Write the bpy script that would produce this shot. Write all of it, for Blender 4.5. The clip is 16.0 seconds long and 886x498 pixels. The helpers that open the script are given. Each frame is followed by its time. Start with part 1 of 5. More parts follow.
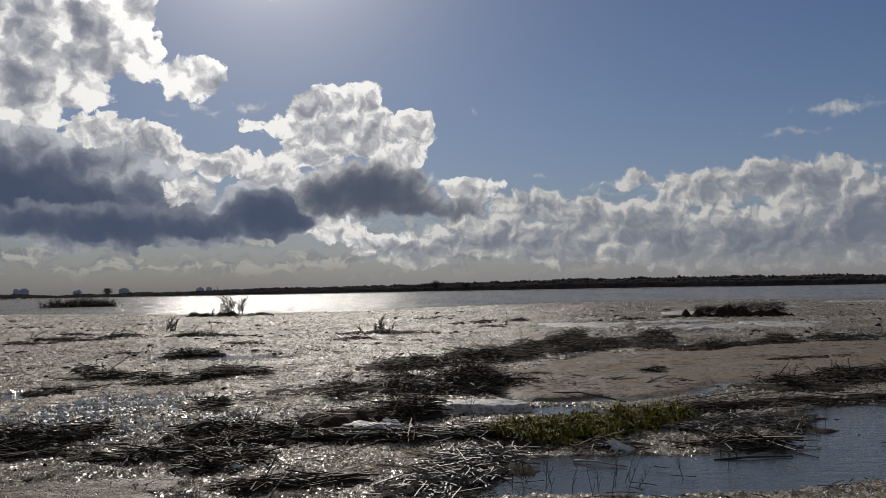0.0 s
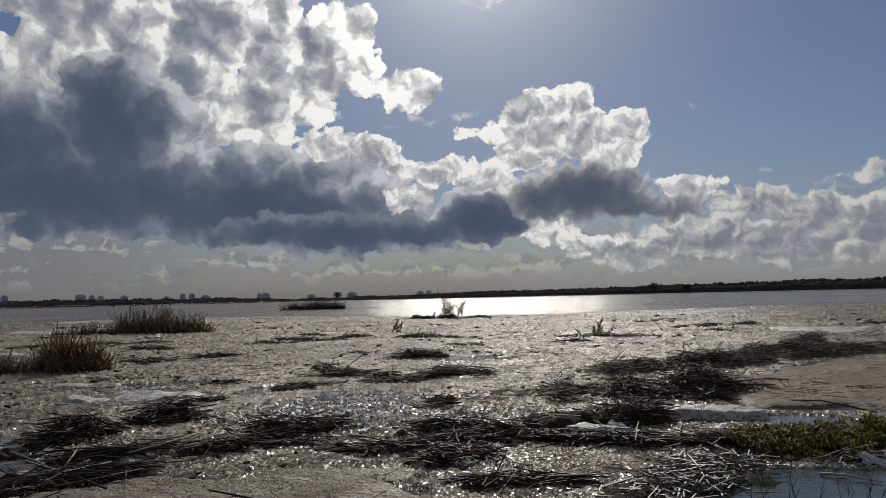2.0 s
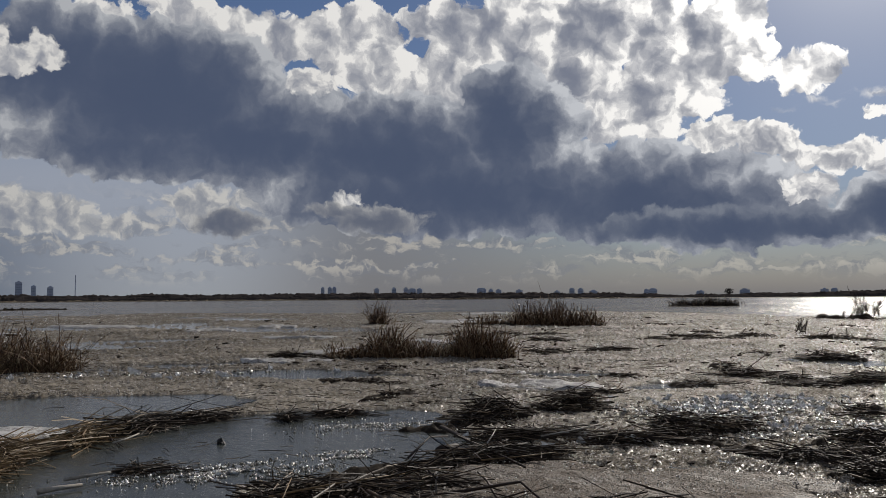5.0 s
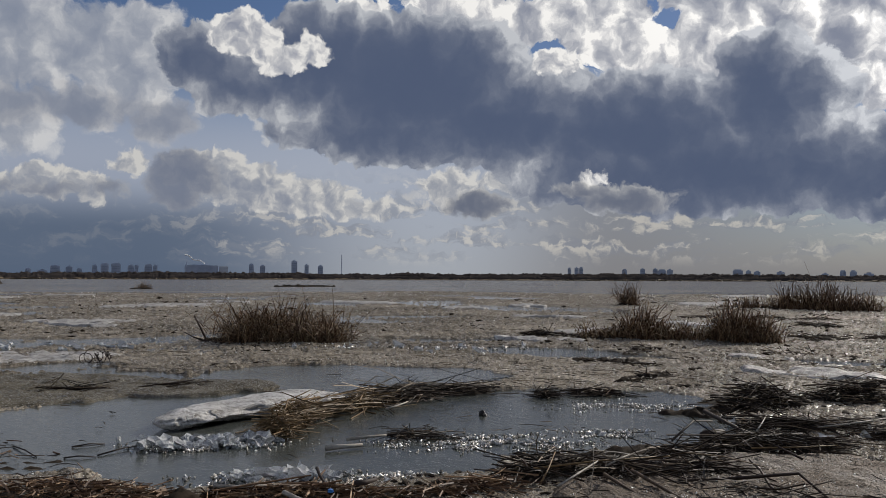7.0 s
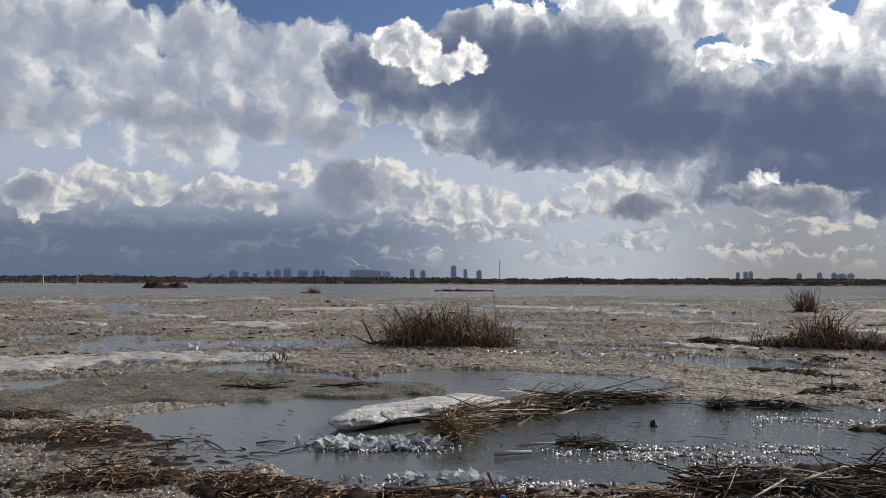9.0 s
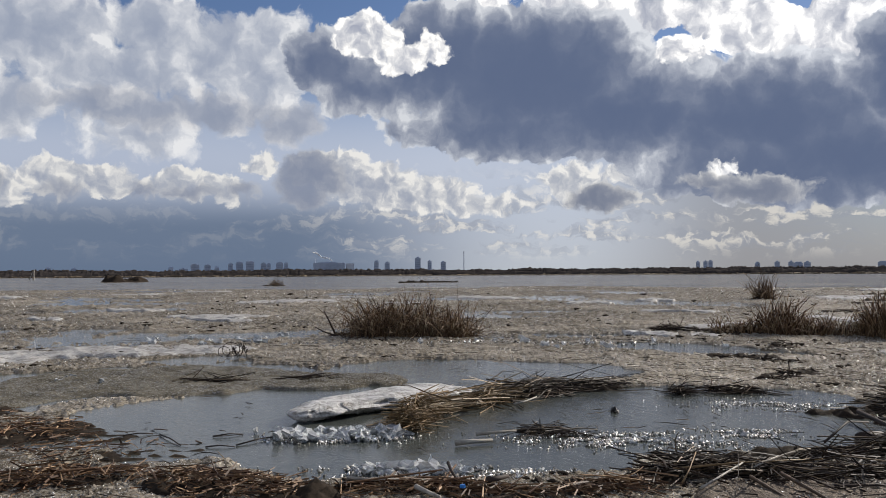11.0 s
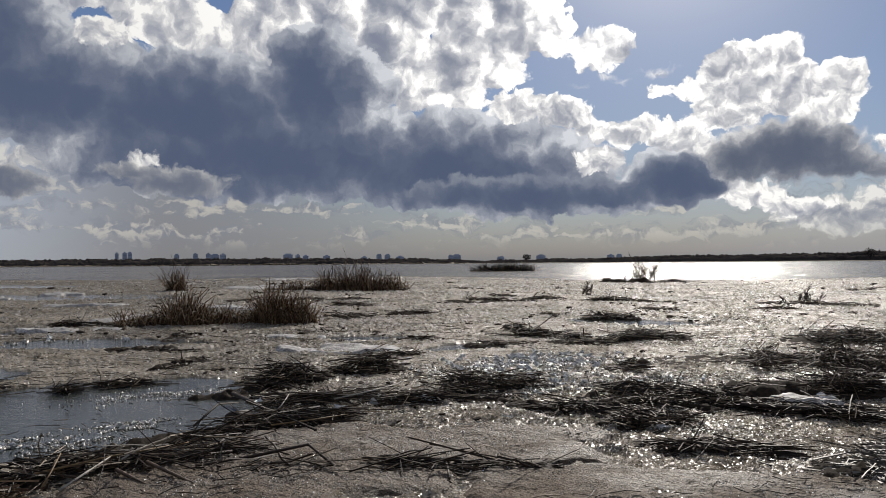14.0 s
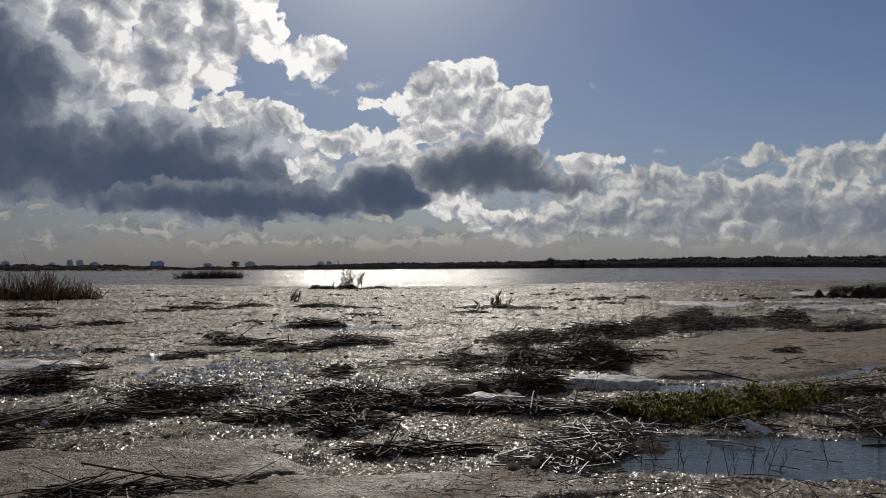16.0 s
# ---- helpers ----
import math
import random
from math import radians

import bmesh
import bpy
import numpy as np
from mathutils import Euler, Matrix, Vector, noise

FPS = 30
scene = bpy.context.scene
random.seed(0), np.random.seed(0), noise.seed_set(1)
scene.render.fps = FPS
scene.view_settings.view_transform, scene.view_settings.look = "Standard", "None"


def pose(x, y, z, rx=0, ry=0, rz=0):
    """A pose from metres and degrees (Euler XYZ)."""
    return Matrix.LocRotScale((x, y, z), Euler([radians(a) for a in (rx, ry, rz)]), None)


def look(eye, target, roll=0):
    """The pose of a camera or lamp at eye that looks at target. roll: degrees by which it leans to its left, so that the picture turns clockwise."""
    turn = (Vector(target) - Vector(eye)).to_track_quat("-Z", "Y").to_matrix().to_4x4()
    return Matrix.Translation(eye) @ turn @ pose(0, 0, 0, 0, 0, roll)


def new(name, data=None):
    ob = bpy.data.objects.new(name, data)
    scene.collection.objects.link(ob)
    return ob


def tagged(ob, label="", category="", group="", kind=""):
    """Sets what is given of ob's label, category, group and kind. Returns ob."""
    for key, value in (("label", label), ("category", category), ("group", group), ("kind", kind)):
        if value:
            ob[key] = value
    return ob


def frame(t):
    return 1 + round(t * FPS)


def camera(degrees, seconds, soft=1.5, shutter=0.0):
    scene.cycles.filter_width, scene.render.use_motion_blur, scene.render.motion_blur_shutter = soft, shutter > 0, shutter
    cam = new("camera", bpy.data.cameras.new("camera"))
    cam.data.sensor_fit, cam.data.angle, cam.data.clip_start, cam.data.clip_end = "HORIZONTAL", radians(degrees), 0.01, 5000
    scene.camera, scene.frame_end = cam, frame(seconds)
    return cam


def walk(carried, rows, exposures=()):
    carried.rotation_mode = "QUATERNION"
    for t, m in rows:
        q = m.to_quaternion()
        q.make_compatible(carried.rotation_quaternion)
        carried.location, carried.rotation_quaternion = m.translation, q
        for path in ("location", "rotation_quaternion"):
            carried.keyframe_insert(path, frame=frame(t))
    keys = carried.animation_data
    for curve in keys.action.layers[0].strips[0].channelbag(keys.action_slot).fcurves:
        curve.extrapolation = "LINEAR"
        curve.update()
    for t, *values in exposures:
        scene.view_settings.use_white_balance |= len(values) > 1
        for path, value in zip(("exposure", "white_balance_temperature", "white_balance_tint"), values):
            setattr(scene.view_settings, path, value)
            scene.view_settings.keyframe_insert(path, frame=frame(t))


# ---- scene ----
# ---- camera: seconds, x, y, z, yaw, pitch, roll ----
cam = camera(56.25, 16.0, soft=0.8)
ROWS = [
    (0.0, 0.0000, 0.0000, 1.4999, 0.000, 2.829, 1.024),
    (0.5, -0.0295, -0.0191, 1.4955, 3.995, 2.802, 1.260),
    (1.0, -0.0522, -0.0308, 1.4917, 7.971, 2.943, 1.407),
    (1.5, -0.0618, -0.0472, 1.4904, 11.366, 3.137, 1.400),
    (2.0, -0.0718, -0.0663, 1.4889, 14.766, 3.315, 1.267),
    (2.5, -0.0907, -0.0878, 1.4878, 18.659, 3.288, 1.019),
    (3.0, -0.1176, -0.1068, 1.4854, 23.217, 3.227, 0.765),
    (3.5, -0.1452, -0.1225, 1.4866, 27.971, 3.298, 0.599),
    (4.0, -0.1687, -0.1397, 1.4884, 32.586, 3.412, 0.552),
    (4.2, -0.1751, -0.1463, 1.4884, 34.363, 3.453, 0.528),
    (6.3, -0.2376, -0.2253, 1.4649, 51.700, 2.548, 0.005),
    (6.5, -0.2435, -0.2373, 1.4637, 53.499, 2.368, -0.069),
    (7.0, -0.2585, -0.2701, 1.4609, 57.912, 2.044, -0.204),
    (7.5, -0.2708, -0.2957, 1.4631, 61.904, 2.055, -0.215),
    (8.0, -0.2861, -0.3189, 1.4662, 65.240, 2.119, -0.198),
    (8.5, -0.3075, -0.3278, 1.4688, 67.968, 2.264, -0.233),
    (8.7, -0.3160, -0.3274, 1.4688, 68.809, 2.329, -0.236),
    (10.8, -0.4003, -0.2648, 1.4401, 67.590, 1.999, 0.216),
    (11.0, -0.3928, -0.2528, 1.4398, 66.339, 1.732, 0.309),
    (11.5, -0.3624, -0.2195, 1.4417, 62.438, 1.282, 0.501),
    (12.0, -0.3164, -0.1831, 1.4475, 57.110, 1.045, 0.637),
    (12.5, -0.2608, -0.1504, 1.4555, 50.235, 0.826, 0.759),
    (13.0, -0.1891, -0.1272, 1.4592, 42.595, 0.752, 0.826),
    (13.5, -0.1400, -0.1083, 1.4608, 34.951, 0.838, 0.682),
    (14.0, -0.1056, -0.0790, 1.4604, 27.758, 0.912, 0.428),
    (14.5, -0.0877, -0.0396, 1.4589, 21.326, 0.971, 0.192),
    (15.0, -0.0789, 0.0115, 1.4566, 15.920, 1.064, 0.160),
    (15.5, -0.0795, 0.0720, 1.4504, 11.588, 1.180, 0.195),
    (16.0, -0.0901, 0.1390, 1.4400, 7.926, 1.292, 0.272),
]
walk(cam, [(t, pose(x, y, z, 90 + pitch, roll, yaw)) for t, x, y, z, yaw, pitch, roll in ROWS],
     exposures=[(0, -0.2), (2, -0.22), (3.5, -0.28), (4.2, -0.2), (6.3, 0.12), (7, 0.2), (8.5, 0.52), (11, 0.7), (13, 0.55), (14.5, 0.04), (16, -0.22)])

# ---- sky, clouds and sun ----
SUN_AZ, SUN_EL = 12.0, 27.0     # degrees to the left of +y, degrees up


def sky_world():
    w = bpy.data.worlds.new("sky")
    w.use_nodes = True
    nt = w.node_tree
    nt.nodes.clear()

    def node(kind, **kw):
        n = nt.nodes.new(kind)
        for k, v in kw.items():
            if k == "operation":
                n.operation = v
        return n

    def put(sock, v):
        if isinstance(v, bpy.types.NodeSocket):
            nt.links.new(v, sock)
        else:
            sock.default_value = v

    def m(op, a, b=None, c=None, clamp=False):
        n = node("ShaderNodeMath", operation=op)
        n.use_clamp = clamp
        for s, v in zip(n.inputs, (a, b, c)):
            if v is not None:
                put(s, v)
        return n.outputs[0]

    def vm(op, a, b=None, c=None, out=0):
        n = node("ShaderNodeVectorMath", operation=op)
        for s, v in zip(n.inputs, (a, b, c)):
            if v is not None:
                put(s, v)
        return n.outputs[out]

    def step(v, lo, hi, a=0.0, b=1.0):
        n = node("ShaderNodeMapRange")
        n.interpolation_type = "SMOOTHSTEP"
        put(n.inputs[0], v)
        for s, x in zip(n.inputs[1:5], (lo, hi, a, b)):
            put(s, x)
        return n.outputs[0]

    def mix(f, a, b):
        n = node("ShaderNodeMix")
        n.data_type = "RGBA"
        put(n.inputs[0], f)
        put(n.inputs[6], a)
        put(n.inputs[7], b)
        return n.outputs[2]

    def noise_tex(vec, scale, detail, rough, colour=False, dims="2D"):
        n = node("ShaderNodeTexNoise")
        n.inputs["Scale"].default_value = scale
        n.inputs["Detail"].default_value = detail
        n.inputs["Roughness"].default_value = rough
        n.noise_dimensions = dims
        put(n.inputs["Vector"], vec)
        return n.outputs[1 if colour else 0]

    def puffs(vec, scale, detail):
        n = node("ShaderNodeTexVoronoi")
        n.feature, n.voronoi_dimensions = "SMOOTH_F1", "2D"
        n.inputs["Scale"].default_value = scale
        n.inputs["Detail"].default_value = detail
        n.inputs["Roughness"].default_value = 0.55
        n.inputs["Smoothness"].default_value = 0.35
        n.normalize = True
        put(n.inputs["Vector"], vec)
        return n.outputs["Distance"]

    tc = node("ShaderNodeTexCoord")
    sep = node("ShaderNodeSeparateXYZ")
    nt.links.new(tc.outputs["Generated"], sep.inputs[0])
    dx, dy, dz = sep.outputs
    deg = 180 / math.pi
    az = m("MULTIPLY", m("ARCTAN2", m("MULTIPLY", dx, -1.0), dy), deg)
    el = m("MULTIPLY", m("ARCSINE", dz), deg)
    com = node("ShaderNodeCombineXYZ")
    put(com.inputs[0], az)
    put(com.inputs[1], el)
    P = com.outputs[0]
    s = (-math.sin(radians(SUN_AZ)) * math.cos(radians(SUN_EL)), math.cos(radians(SUN_AZ)) * math.cos(radians(SUN_EL)), math.sin(radians(SUN_EL)))
    off = m("MULTIPLY", m("ARCCOSINE", vm("DOT_PRODUCT", tc.outputs["Generated"], s, out=1)), deg)   # degrees from the sun
    glow = m("POWER", 2.718, m("DIVIDE", off, -8.0))

    shine = m("POWER", 2.718, m("DIVIDE", off, -18.0))

    # clear air
    air = node("ShaderNodeTexSky")
    air.sky_type = "NISHITA"
    air.sun_disc = False
    air.sun_elevation, air.sun_rotation = radians(SUN_EL), radians(-SUN_AZ)
    air.air_density, air.dust_density, air.ozone_density = 1.0, 0.15, 2.0
    clear = vm("SCALE", vm("MULTIPLY", air.outputs[0], (0.88, 0.92, 1.12)))
    nt.nodes[-1].inputs["Scale"].default_value = SKY
    sky = clear
    # milky haze that the sun lights from behind, and the thick air over the horizon
    haze = vm("SCALE", (1.0, 0.99, 1.0))
    put(nt.nodes[-1].inputs["Scale"], m("MULTIPLY_ADD", glow, 1.6, 0.38))
    sky = mix(m("MULTIPLY", glow, 1.1, clamp=True), sky, haze)
    milk = m("MULTIPLY", step(az, 22, 48), step(el, 15.0, 7.0))
    sky = mix(m("MULTIPLY", milk, 0.9), sky, mix(step(az, 46, 58), (0.195, 0.205, 0.235, 1), (0.325, 0.355, 0.43, 1)))
    low = m("POWER", 2.718, m("DIVIDE", m("MAXIMUM", el, 0.0), -4.5))
    veil = mix(step(az, 2, 18), (0.225, 0.228, 0.25, 1), (0.185, 0.184, 0.192, 1))
    veil = mix(step(az, 45, 58), veil, (0.30, 0.32, 0.35, 1))
    veil = mix(step(az, 64, 80), veil, (0.10, 0.13, 0.19, 1))
    sky = mix(m("MULTIPLY", low, 1.0), sky, veil)
    rain = m("MULTIPLY", step(az, 58, 78), step(el, 6.5, 3.0))
    sky = mix(m("MULTIPLY", rain, 0.9), sky, (0.075, 0.103, 0.155, 1))

    # directions warped by big swirls and small curls
    def warped(amp, scale, detail):
        c = noise_tex(P, scale, detail, 0.55, colour=True)
        return vm("MULTIPLY_ADD", vm("SUBTRACT", c, (0.5, 0.5, 0.5)), (amp * 1.2, amp, 0), P)

    P1 = warped(1.7, 0.5, 6.0)
    toward = vm("NORMALIZE", vm("SUBTRACT", (SUN_AZ, SUN_EL, 0.0), P))

    def shifted(by):
        return vm("MULTIPLY_ADD", toward, (by, by, 0), P1)

    def swell(where, cell):
        """Cauliflower bulges in degrees: round heaps with smaller ones on them, and a little fray."""
        h = m("MULTIPLY", m("SUBTRACT", 0.45, puffs(where, 1 / cell, 2.5)), cell * 0.8)
        return m("MULTIPLY_ADD", m("SUBTRACT", noise_tex(where, 2.6 / cell, 5.0, 0.6), 0.5), cell * 0.30, h)

    big, fine = (P1, shifted(1.1)), (P1, shifted(0.55))
    heap = [swell(w, 3.0) for w in big]
    curl = [swell(w, 1.5) for w in fine]
    facing = [m("SUBTRACT", b[0], b[1]) for b in (heap, curl)]     # positive where a heap faces the sun
    murk = m("MAXIMUM", m("SUBTRACT", noise_tex(P1, 0.24, 3.0, 0.5), 0.47), 0.0)

    def field(blobs, where):
        """Degrees inside the outline of a union of ovals."""
        acc = None
        for a, e, ra, re in blobs:
            q = vm("MULTIPLY_ADD", where, (1 / ra, 1 / re, 0), (-a / ra, -e / re, 0))
            r = min(ra, re)
            d = m("MULTIPLY_ADD", vm("LENGTH", q, out=1), -r, r)
            acc = d if acc is None else m("SMOOTH_MAX", acc, d, 0.3)
        return acc

    # a broken layer low down, drawn out along the horizon
    flat = vm("MULTIPLY", P1, (0.11, 0.55, 1.0))
    n1 = noise_tex(flat, 1.6, 7.0, 0.62)
    band = m("MULTIPLY", step(el, 0.6, 2.4), step(el, 8.0, 4.0))
    cover = m("MULTIPLY", step(n1, 0.44, 0.62), band)
    bandcol = mix(step(m("MULTIPLY_ADD", facing[1], 0.9, n1), 0.46, 0.74), (0.19, 0.205, 0.24, 1), (0.52, 0.49, 0.44, 1))
    sky = mix(m("MULTIPLY", m("MULTIPLY", cover, step(az, 80, 66, 0.15, 1.0)), 0.6), sky, bandcol)

    def layer(sky, blobs, bulge, thick, lee, dark, bright, puff=1.0, edge=0.14, opacity=1.0, spots=0.0, relief=4.0):
        """Lays a cloud over the sky: its rim and the heaps that face the sun are bright, thick parts and the lee side dark."""
        small = bulge is curl
        d = m("MULTIPLY_ADD", bulge[0], puff, field(blobs, (fine if small else big)[0]))
        ds = m("MULTIPLY_ADD", bulge[1], puff, field(blobs, (fine if small else big)[1]))
        alpha = m("MULTIPLY", step(d, 0.0, edge), opacity)
        depth = m("MULTIPLY_ADD", m("MAXIMUM", d, 0.0), thick, m("MULTIPLY", m("MAXIMUM", ds, 0.0), lee))
        if spots:
            depth = m("MULTIPLY_ADD", murk, spots, depth)
        depth = m("MULTIPLY_ADD", facing[small], -relief, depth)
        lit = m("POWER", 2.718, m("MULTIPLY", m("MAXIMUM", depth, -0.15), -1.0))
        top = vm("SCALE", bright)
        put(nt.nodes[-1].inputs["Scale"], m("MULTIPLY_ADD", shine, 0.95, 0.62))
        return mix(alpha, sky, mix(lit, dark, top))

    GREY = (0.16, 0.182, 0.248, 1)
    SLATE = (0.068, 0.090, 0.150, 1)
    WHITE = (1.0, 0.98, 0.95)
    sky = layer(sky, THIN, curl, 0.6, 0.2, GREY, (0.80, 0.79, 0.78), 0.5, 0.5, 0.8)
    fade = step(el, 0.4, 3.2, 0.2, 1.0)
    sky = layer(sky, EAST_BANK, curl, 0.30, 0.85, (0.145, 0.168, 0.228, 1), (0.86, 0.84, 0.80), 1.0, 0.3, m("MULTIPLY", fade, 0.90), 2.5, relief=2.6)
    sky = layer(sky, SOFT_WEST, heap, 0.40, 0.35, (0.185, 0.212, 0.275, 1), (0.78, 0.785, 0.80), 1.1, 0.7, 0.95, 3.5, relief=1.5)
    sky = layer(sky, GREY_WEST, heap, 0.9, 0.5, (0.145, 0.168, 0.225, 1), (0.65, 0.65, 0.67), 0.9, 0.8, 0.85, relief=1.2)
    sky = layer(sky, LOW_WEST, curl, 0.30, 0.7, (0.165, 0.19, 0.25, 1), (0.78, 0.765, 0.735), 1.0, 0.3, m("MULTIPLY", fade, 0.95), 2.0, relief=2.6)
    sky = layer(sky, LOW_SHADE, curl, 1.0, 0.9, (0.13, 0.152, 0.21, 1), (0.45, 0.46, 0.49), 0.8, 0.6, 0.9, relief=1.5)
    sky = layer(sky, UPPER_WEST + UPPER, heap, 0.08, 0.36, GREY, (1.06, 1.04, 1.01), 1.0, 0.2, spots=4.5, relief=2.0)
    sky = layer(sky, DARK_WEST + DARK_EAST, heap, 0.40, 1.2, SLATE, (0.62, 0.64, 0.68), 0.65, 0.2, relief=1.2)
    sky = layer(sky, FRONT_SCRAPS, curl, 0.25, 0.6, GREY, WHITE, 1.0, 0.3, relief=2.6)
    sky = layer(sky, SMALL_DARK, curl, 1.6, 1.6, (0.105, 0.122, 0.17, 1), (0.55, 0.55, 0.55), 0.8, 0.4, relief=1.5)
    sky = layer(sky, CHAIN, curl, 0.2, 0.6, GREY, WHITE, 0.95, 0.18, spots=2.0, relief=2.6)
    sky = layer(sky, FRONT_BASE, curl, 1.3, 1.8, SLATE, (0.26, 0.285, 0.34), 0.45, 0.4, relief=1.0)
    sky = layer(sky, TOWER, curl, 0.16, 0.40, GREY, WHITE, 1.0, 0.16, spots=3.5, relief=2.6)
    sky = layer(sky, TOWER_BASE, curl, 1.2, 1.6, (0.085, 0.104, 0.150, 1), (0.80, 0.79, 0.78), 0.7, 0.5, relief=1.5)

    # past the part of the sky that is built cloud by cloud, broken cloud of the same sort
    n2 = noise_tex(tc.outputs["Generated"], 3.0, 6.0, 0.55, dims="3D")
    rest = m("MAXIMUM", m("MAXIMUM", step(az, -36, -50), step(az, 104, 118)), step(el, 24, 34))
    rest = m("MULTIPLY", m("MULTIPLY", rest, step(n2, 0.48, 0.60)), step(off, 14, 30))
    sky = mix(rest, sky, mix(step(n2, 0.5, 0.7), (0.75, 0.75, 0.77, 1), (0.22, 0.24, 0.30, 1)))
    bg = node("ShaderNodeBackground")
    put(bg.inputs[0], sky)
    out = node("ShaderNodeOutputWorld")
    nt.links.new(bg.outputs[0], out.inputs[0])
    scene.world = w


SKY = 0.043
# clouds: azimuth to the left, elevation, half width, half height, in degrees
TOWER = [(5.6, 12.8, 1.6, 1.4), (7.8, 11.7, 2.8, 2.1), (9.4, 10.6, 1.4, 1.9), (5.1, 11.1, 2.4, 1.9), (2.0, 10.7, 1.5, 1.6), (2.8, 9.6, 2.0, 1.1), (8.7, 9.4, 2.2, 1.0), (11.4, 11.3, 0.9, 0.5), (12.8, 11.3, 0.5, 0.3)]
TOWER_BASE = [(5.0, 7.1, 4.8, 2.1), (7.8, 6.7, 2.4, 1.8), (2.1, 6.2, 3.0, 1.3), (-1.2, 5.7, 2.5, 0.9)]
FRONT_BASE = [(11.7, 5.6, 3.3, 1.5), (16.6, 4.7, 4.8, 1.0), (21.7, 4.6, 5.5, 1.3), (10.2, 4.8, 2.0, 0.7), (26.2, 4.9, 4.2, 1.0)]
CHAIN = [(-2.0, 6.9, 1.8, 0.9), (22.5, 10.6, 2.1, 1.0), (19.5, 10.0, 2.0, 1.0), (18.0, 9.2, 1.2, 0.9), (17.1, 6.8, 1.4, 0.9), (15.7, 8.7, 2.6, 0.7), (13.0, 8.5, 1.8, 0.9), (11.5, 8.0, 1.4, 0.9), (10.2, 6.7, 1.1, 1.4), (9.0, 5.5, 1.1, 0.8), (7.1, 4.4, 2.0, 0.7), (5.0, 3.5, 2.0, 0.7)]
UPPER = [(21.7, 17.7, 2.5, 2.1), (20.6, 15.6, 1.9, 1.6), (17.2, 14.2, 2.0, 1.0), (23.6, 16.2, 2.6, 2.7), (26.1, 13.9, 3.9, 2.1), (29.3, 12.3, 3.4, 1.7), (27.5, 11.1, 2.1, 0.8), (31.3, 15.0, 3.0, 2.4), (34.2, 17.0, 3.5, 2.0), (27.8, 18.0, 4.2, 2.4)]
UPPER_WEST = [(47.1, 17.5, 3.7, 2.1), (44.7, 15.4, 2.7, 1.5), (41.5, 15.0, 1.9, 2.2), (33.5, 18.2, 5.9, 2.5), (36.6, 17.8, 3.9, 2.2), (52.9, 17.4, 2.6, 1.4), (40.8, 18.3, 3.0, 1.4), (55.1, 17.8, 2.7, 1.3), (63.3, 17.5, 2.2, 1.5), (58.6, 18.4, 2.4, 0.9), (42.8, 14.1, 2.5, 1.3), (39.3, 15.5, 2.0, 2.4), (46.0, 16.1, 2.6, 1.8)]
DARK_EAST = [(36.0, 14.1, 2.3, 2.3), (35.5, 11.7, 4.6, 3.2), (44.5, 10.6, 7.8, 3.3), (38.9, 7.6, 14.4, 3.3), (27.3, 7.0, 10.2, 3.2), (21.4, 6.0, 5.4, 1.8), (21.1, 4.6, 7.9, 1.4), (12.4, 5.6, 3.5, 1.8), (14.6, 4.8, 6.0, 1.1), (46.3, 6.9, 7.2, 1.9), (44.8, 5.4, 2.7, 1.1)]
DARK_WEST = [(73.8, 14.4, 3.4, 2.2), (70.7, 12.7, 4.5, 1.9), (65.3, 14.7, 5.8, 3.7), (59.4, 13.6, 8.4, 4.6), (61.3, 10.1, 8.4, 2.2), (53.5, 10.9, 10.2, 3.3), (44.2, 10.2, 9.4, 3.6), (36.4, 12.8, 3.1, 3.4), (39.1, 7.8, 8.8, 2.9), (41.4, 6.1, 6.6, 1.6), (56.6, 8.5, 4.1, 0.8)]
FRONT_SCRAPS = [(71.5, 16.2, 2.5, 1.4), (69.2, 14.6, 1.9, 1.0), (67.0, 15.3, 1.2, 1.0), (50.1, 14.6, 1.8, 1.0), (47.3, 6.9, 0.7, 0.4)]
SMALL_DARK = [(55.6, 5.2, 2.2, 0.9), (45.5, 5.4, 3.2, 1.0), (47.9, 6.2, 2.2, 0.6), (54.6, 5.1, 1.5, 0.8)]
SOFT_WEST = [(93.3, 15.2, 5.8, 2.7), (85.4, 16.0, 3.8, 2.3), (94.4, 10.3, 3.2, 1.8), (81.0, 14.4, 3.9, 2.4), (78.3, 12.7, 2.5, 2.1), (88.2, 13.1, 5.2, 1.9), (78.3, 16.2, 2.5, 1.3), (86.7, 9.1, 4.9, 1.3), (98.8, 12.5, 4.7, 3.6)]
GREY_WEST = [(87.5, 10.9, 5.2, 1.3), (76.7, 10.0, 2.0, 1.4), (81.3, 10.7, 3.4, 1.3), (98.1, 9.9, 2.6, 1.3)]
LOW_WEST = [(74.0, 7.2, 2.9, 1.5), (71.3, 6.2, 3.5, 1.6), (67.4, 5.5, 3.5, 1.2), (63.5, 4.8, 2.3, 0.6), (91.5, 6.3, 2.0, 1.2), (88.8, 6.1, 2.1, 1.0), (83.4, 6.1, 2.7, 1.0), (81.2, 5.8, 1.3, 0.9), (95.0, 5.4, 1.9, 1.4), (78.6, 7.4, 1.1, 0.6), (57.3, 6.2, 2.3, 1.1), (52.8, 6.8, 3.3, 0.7)]
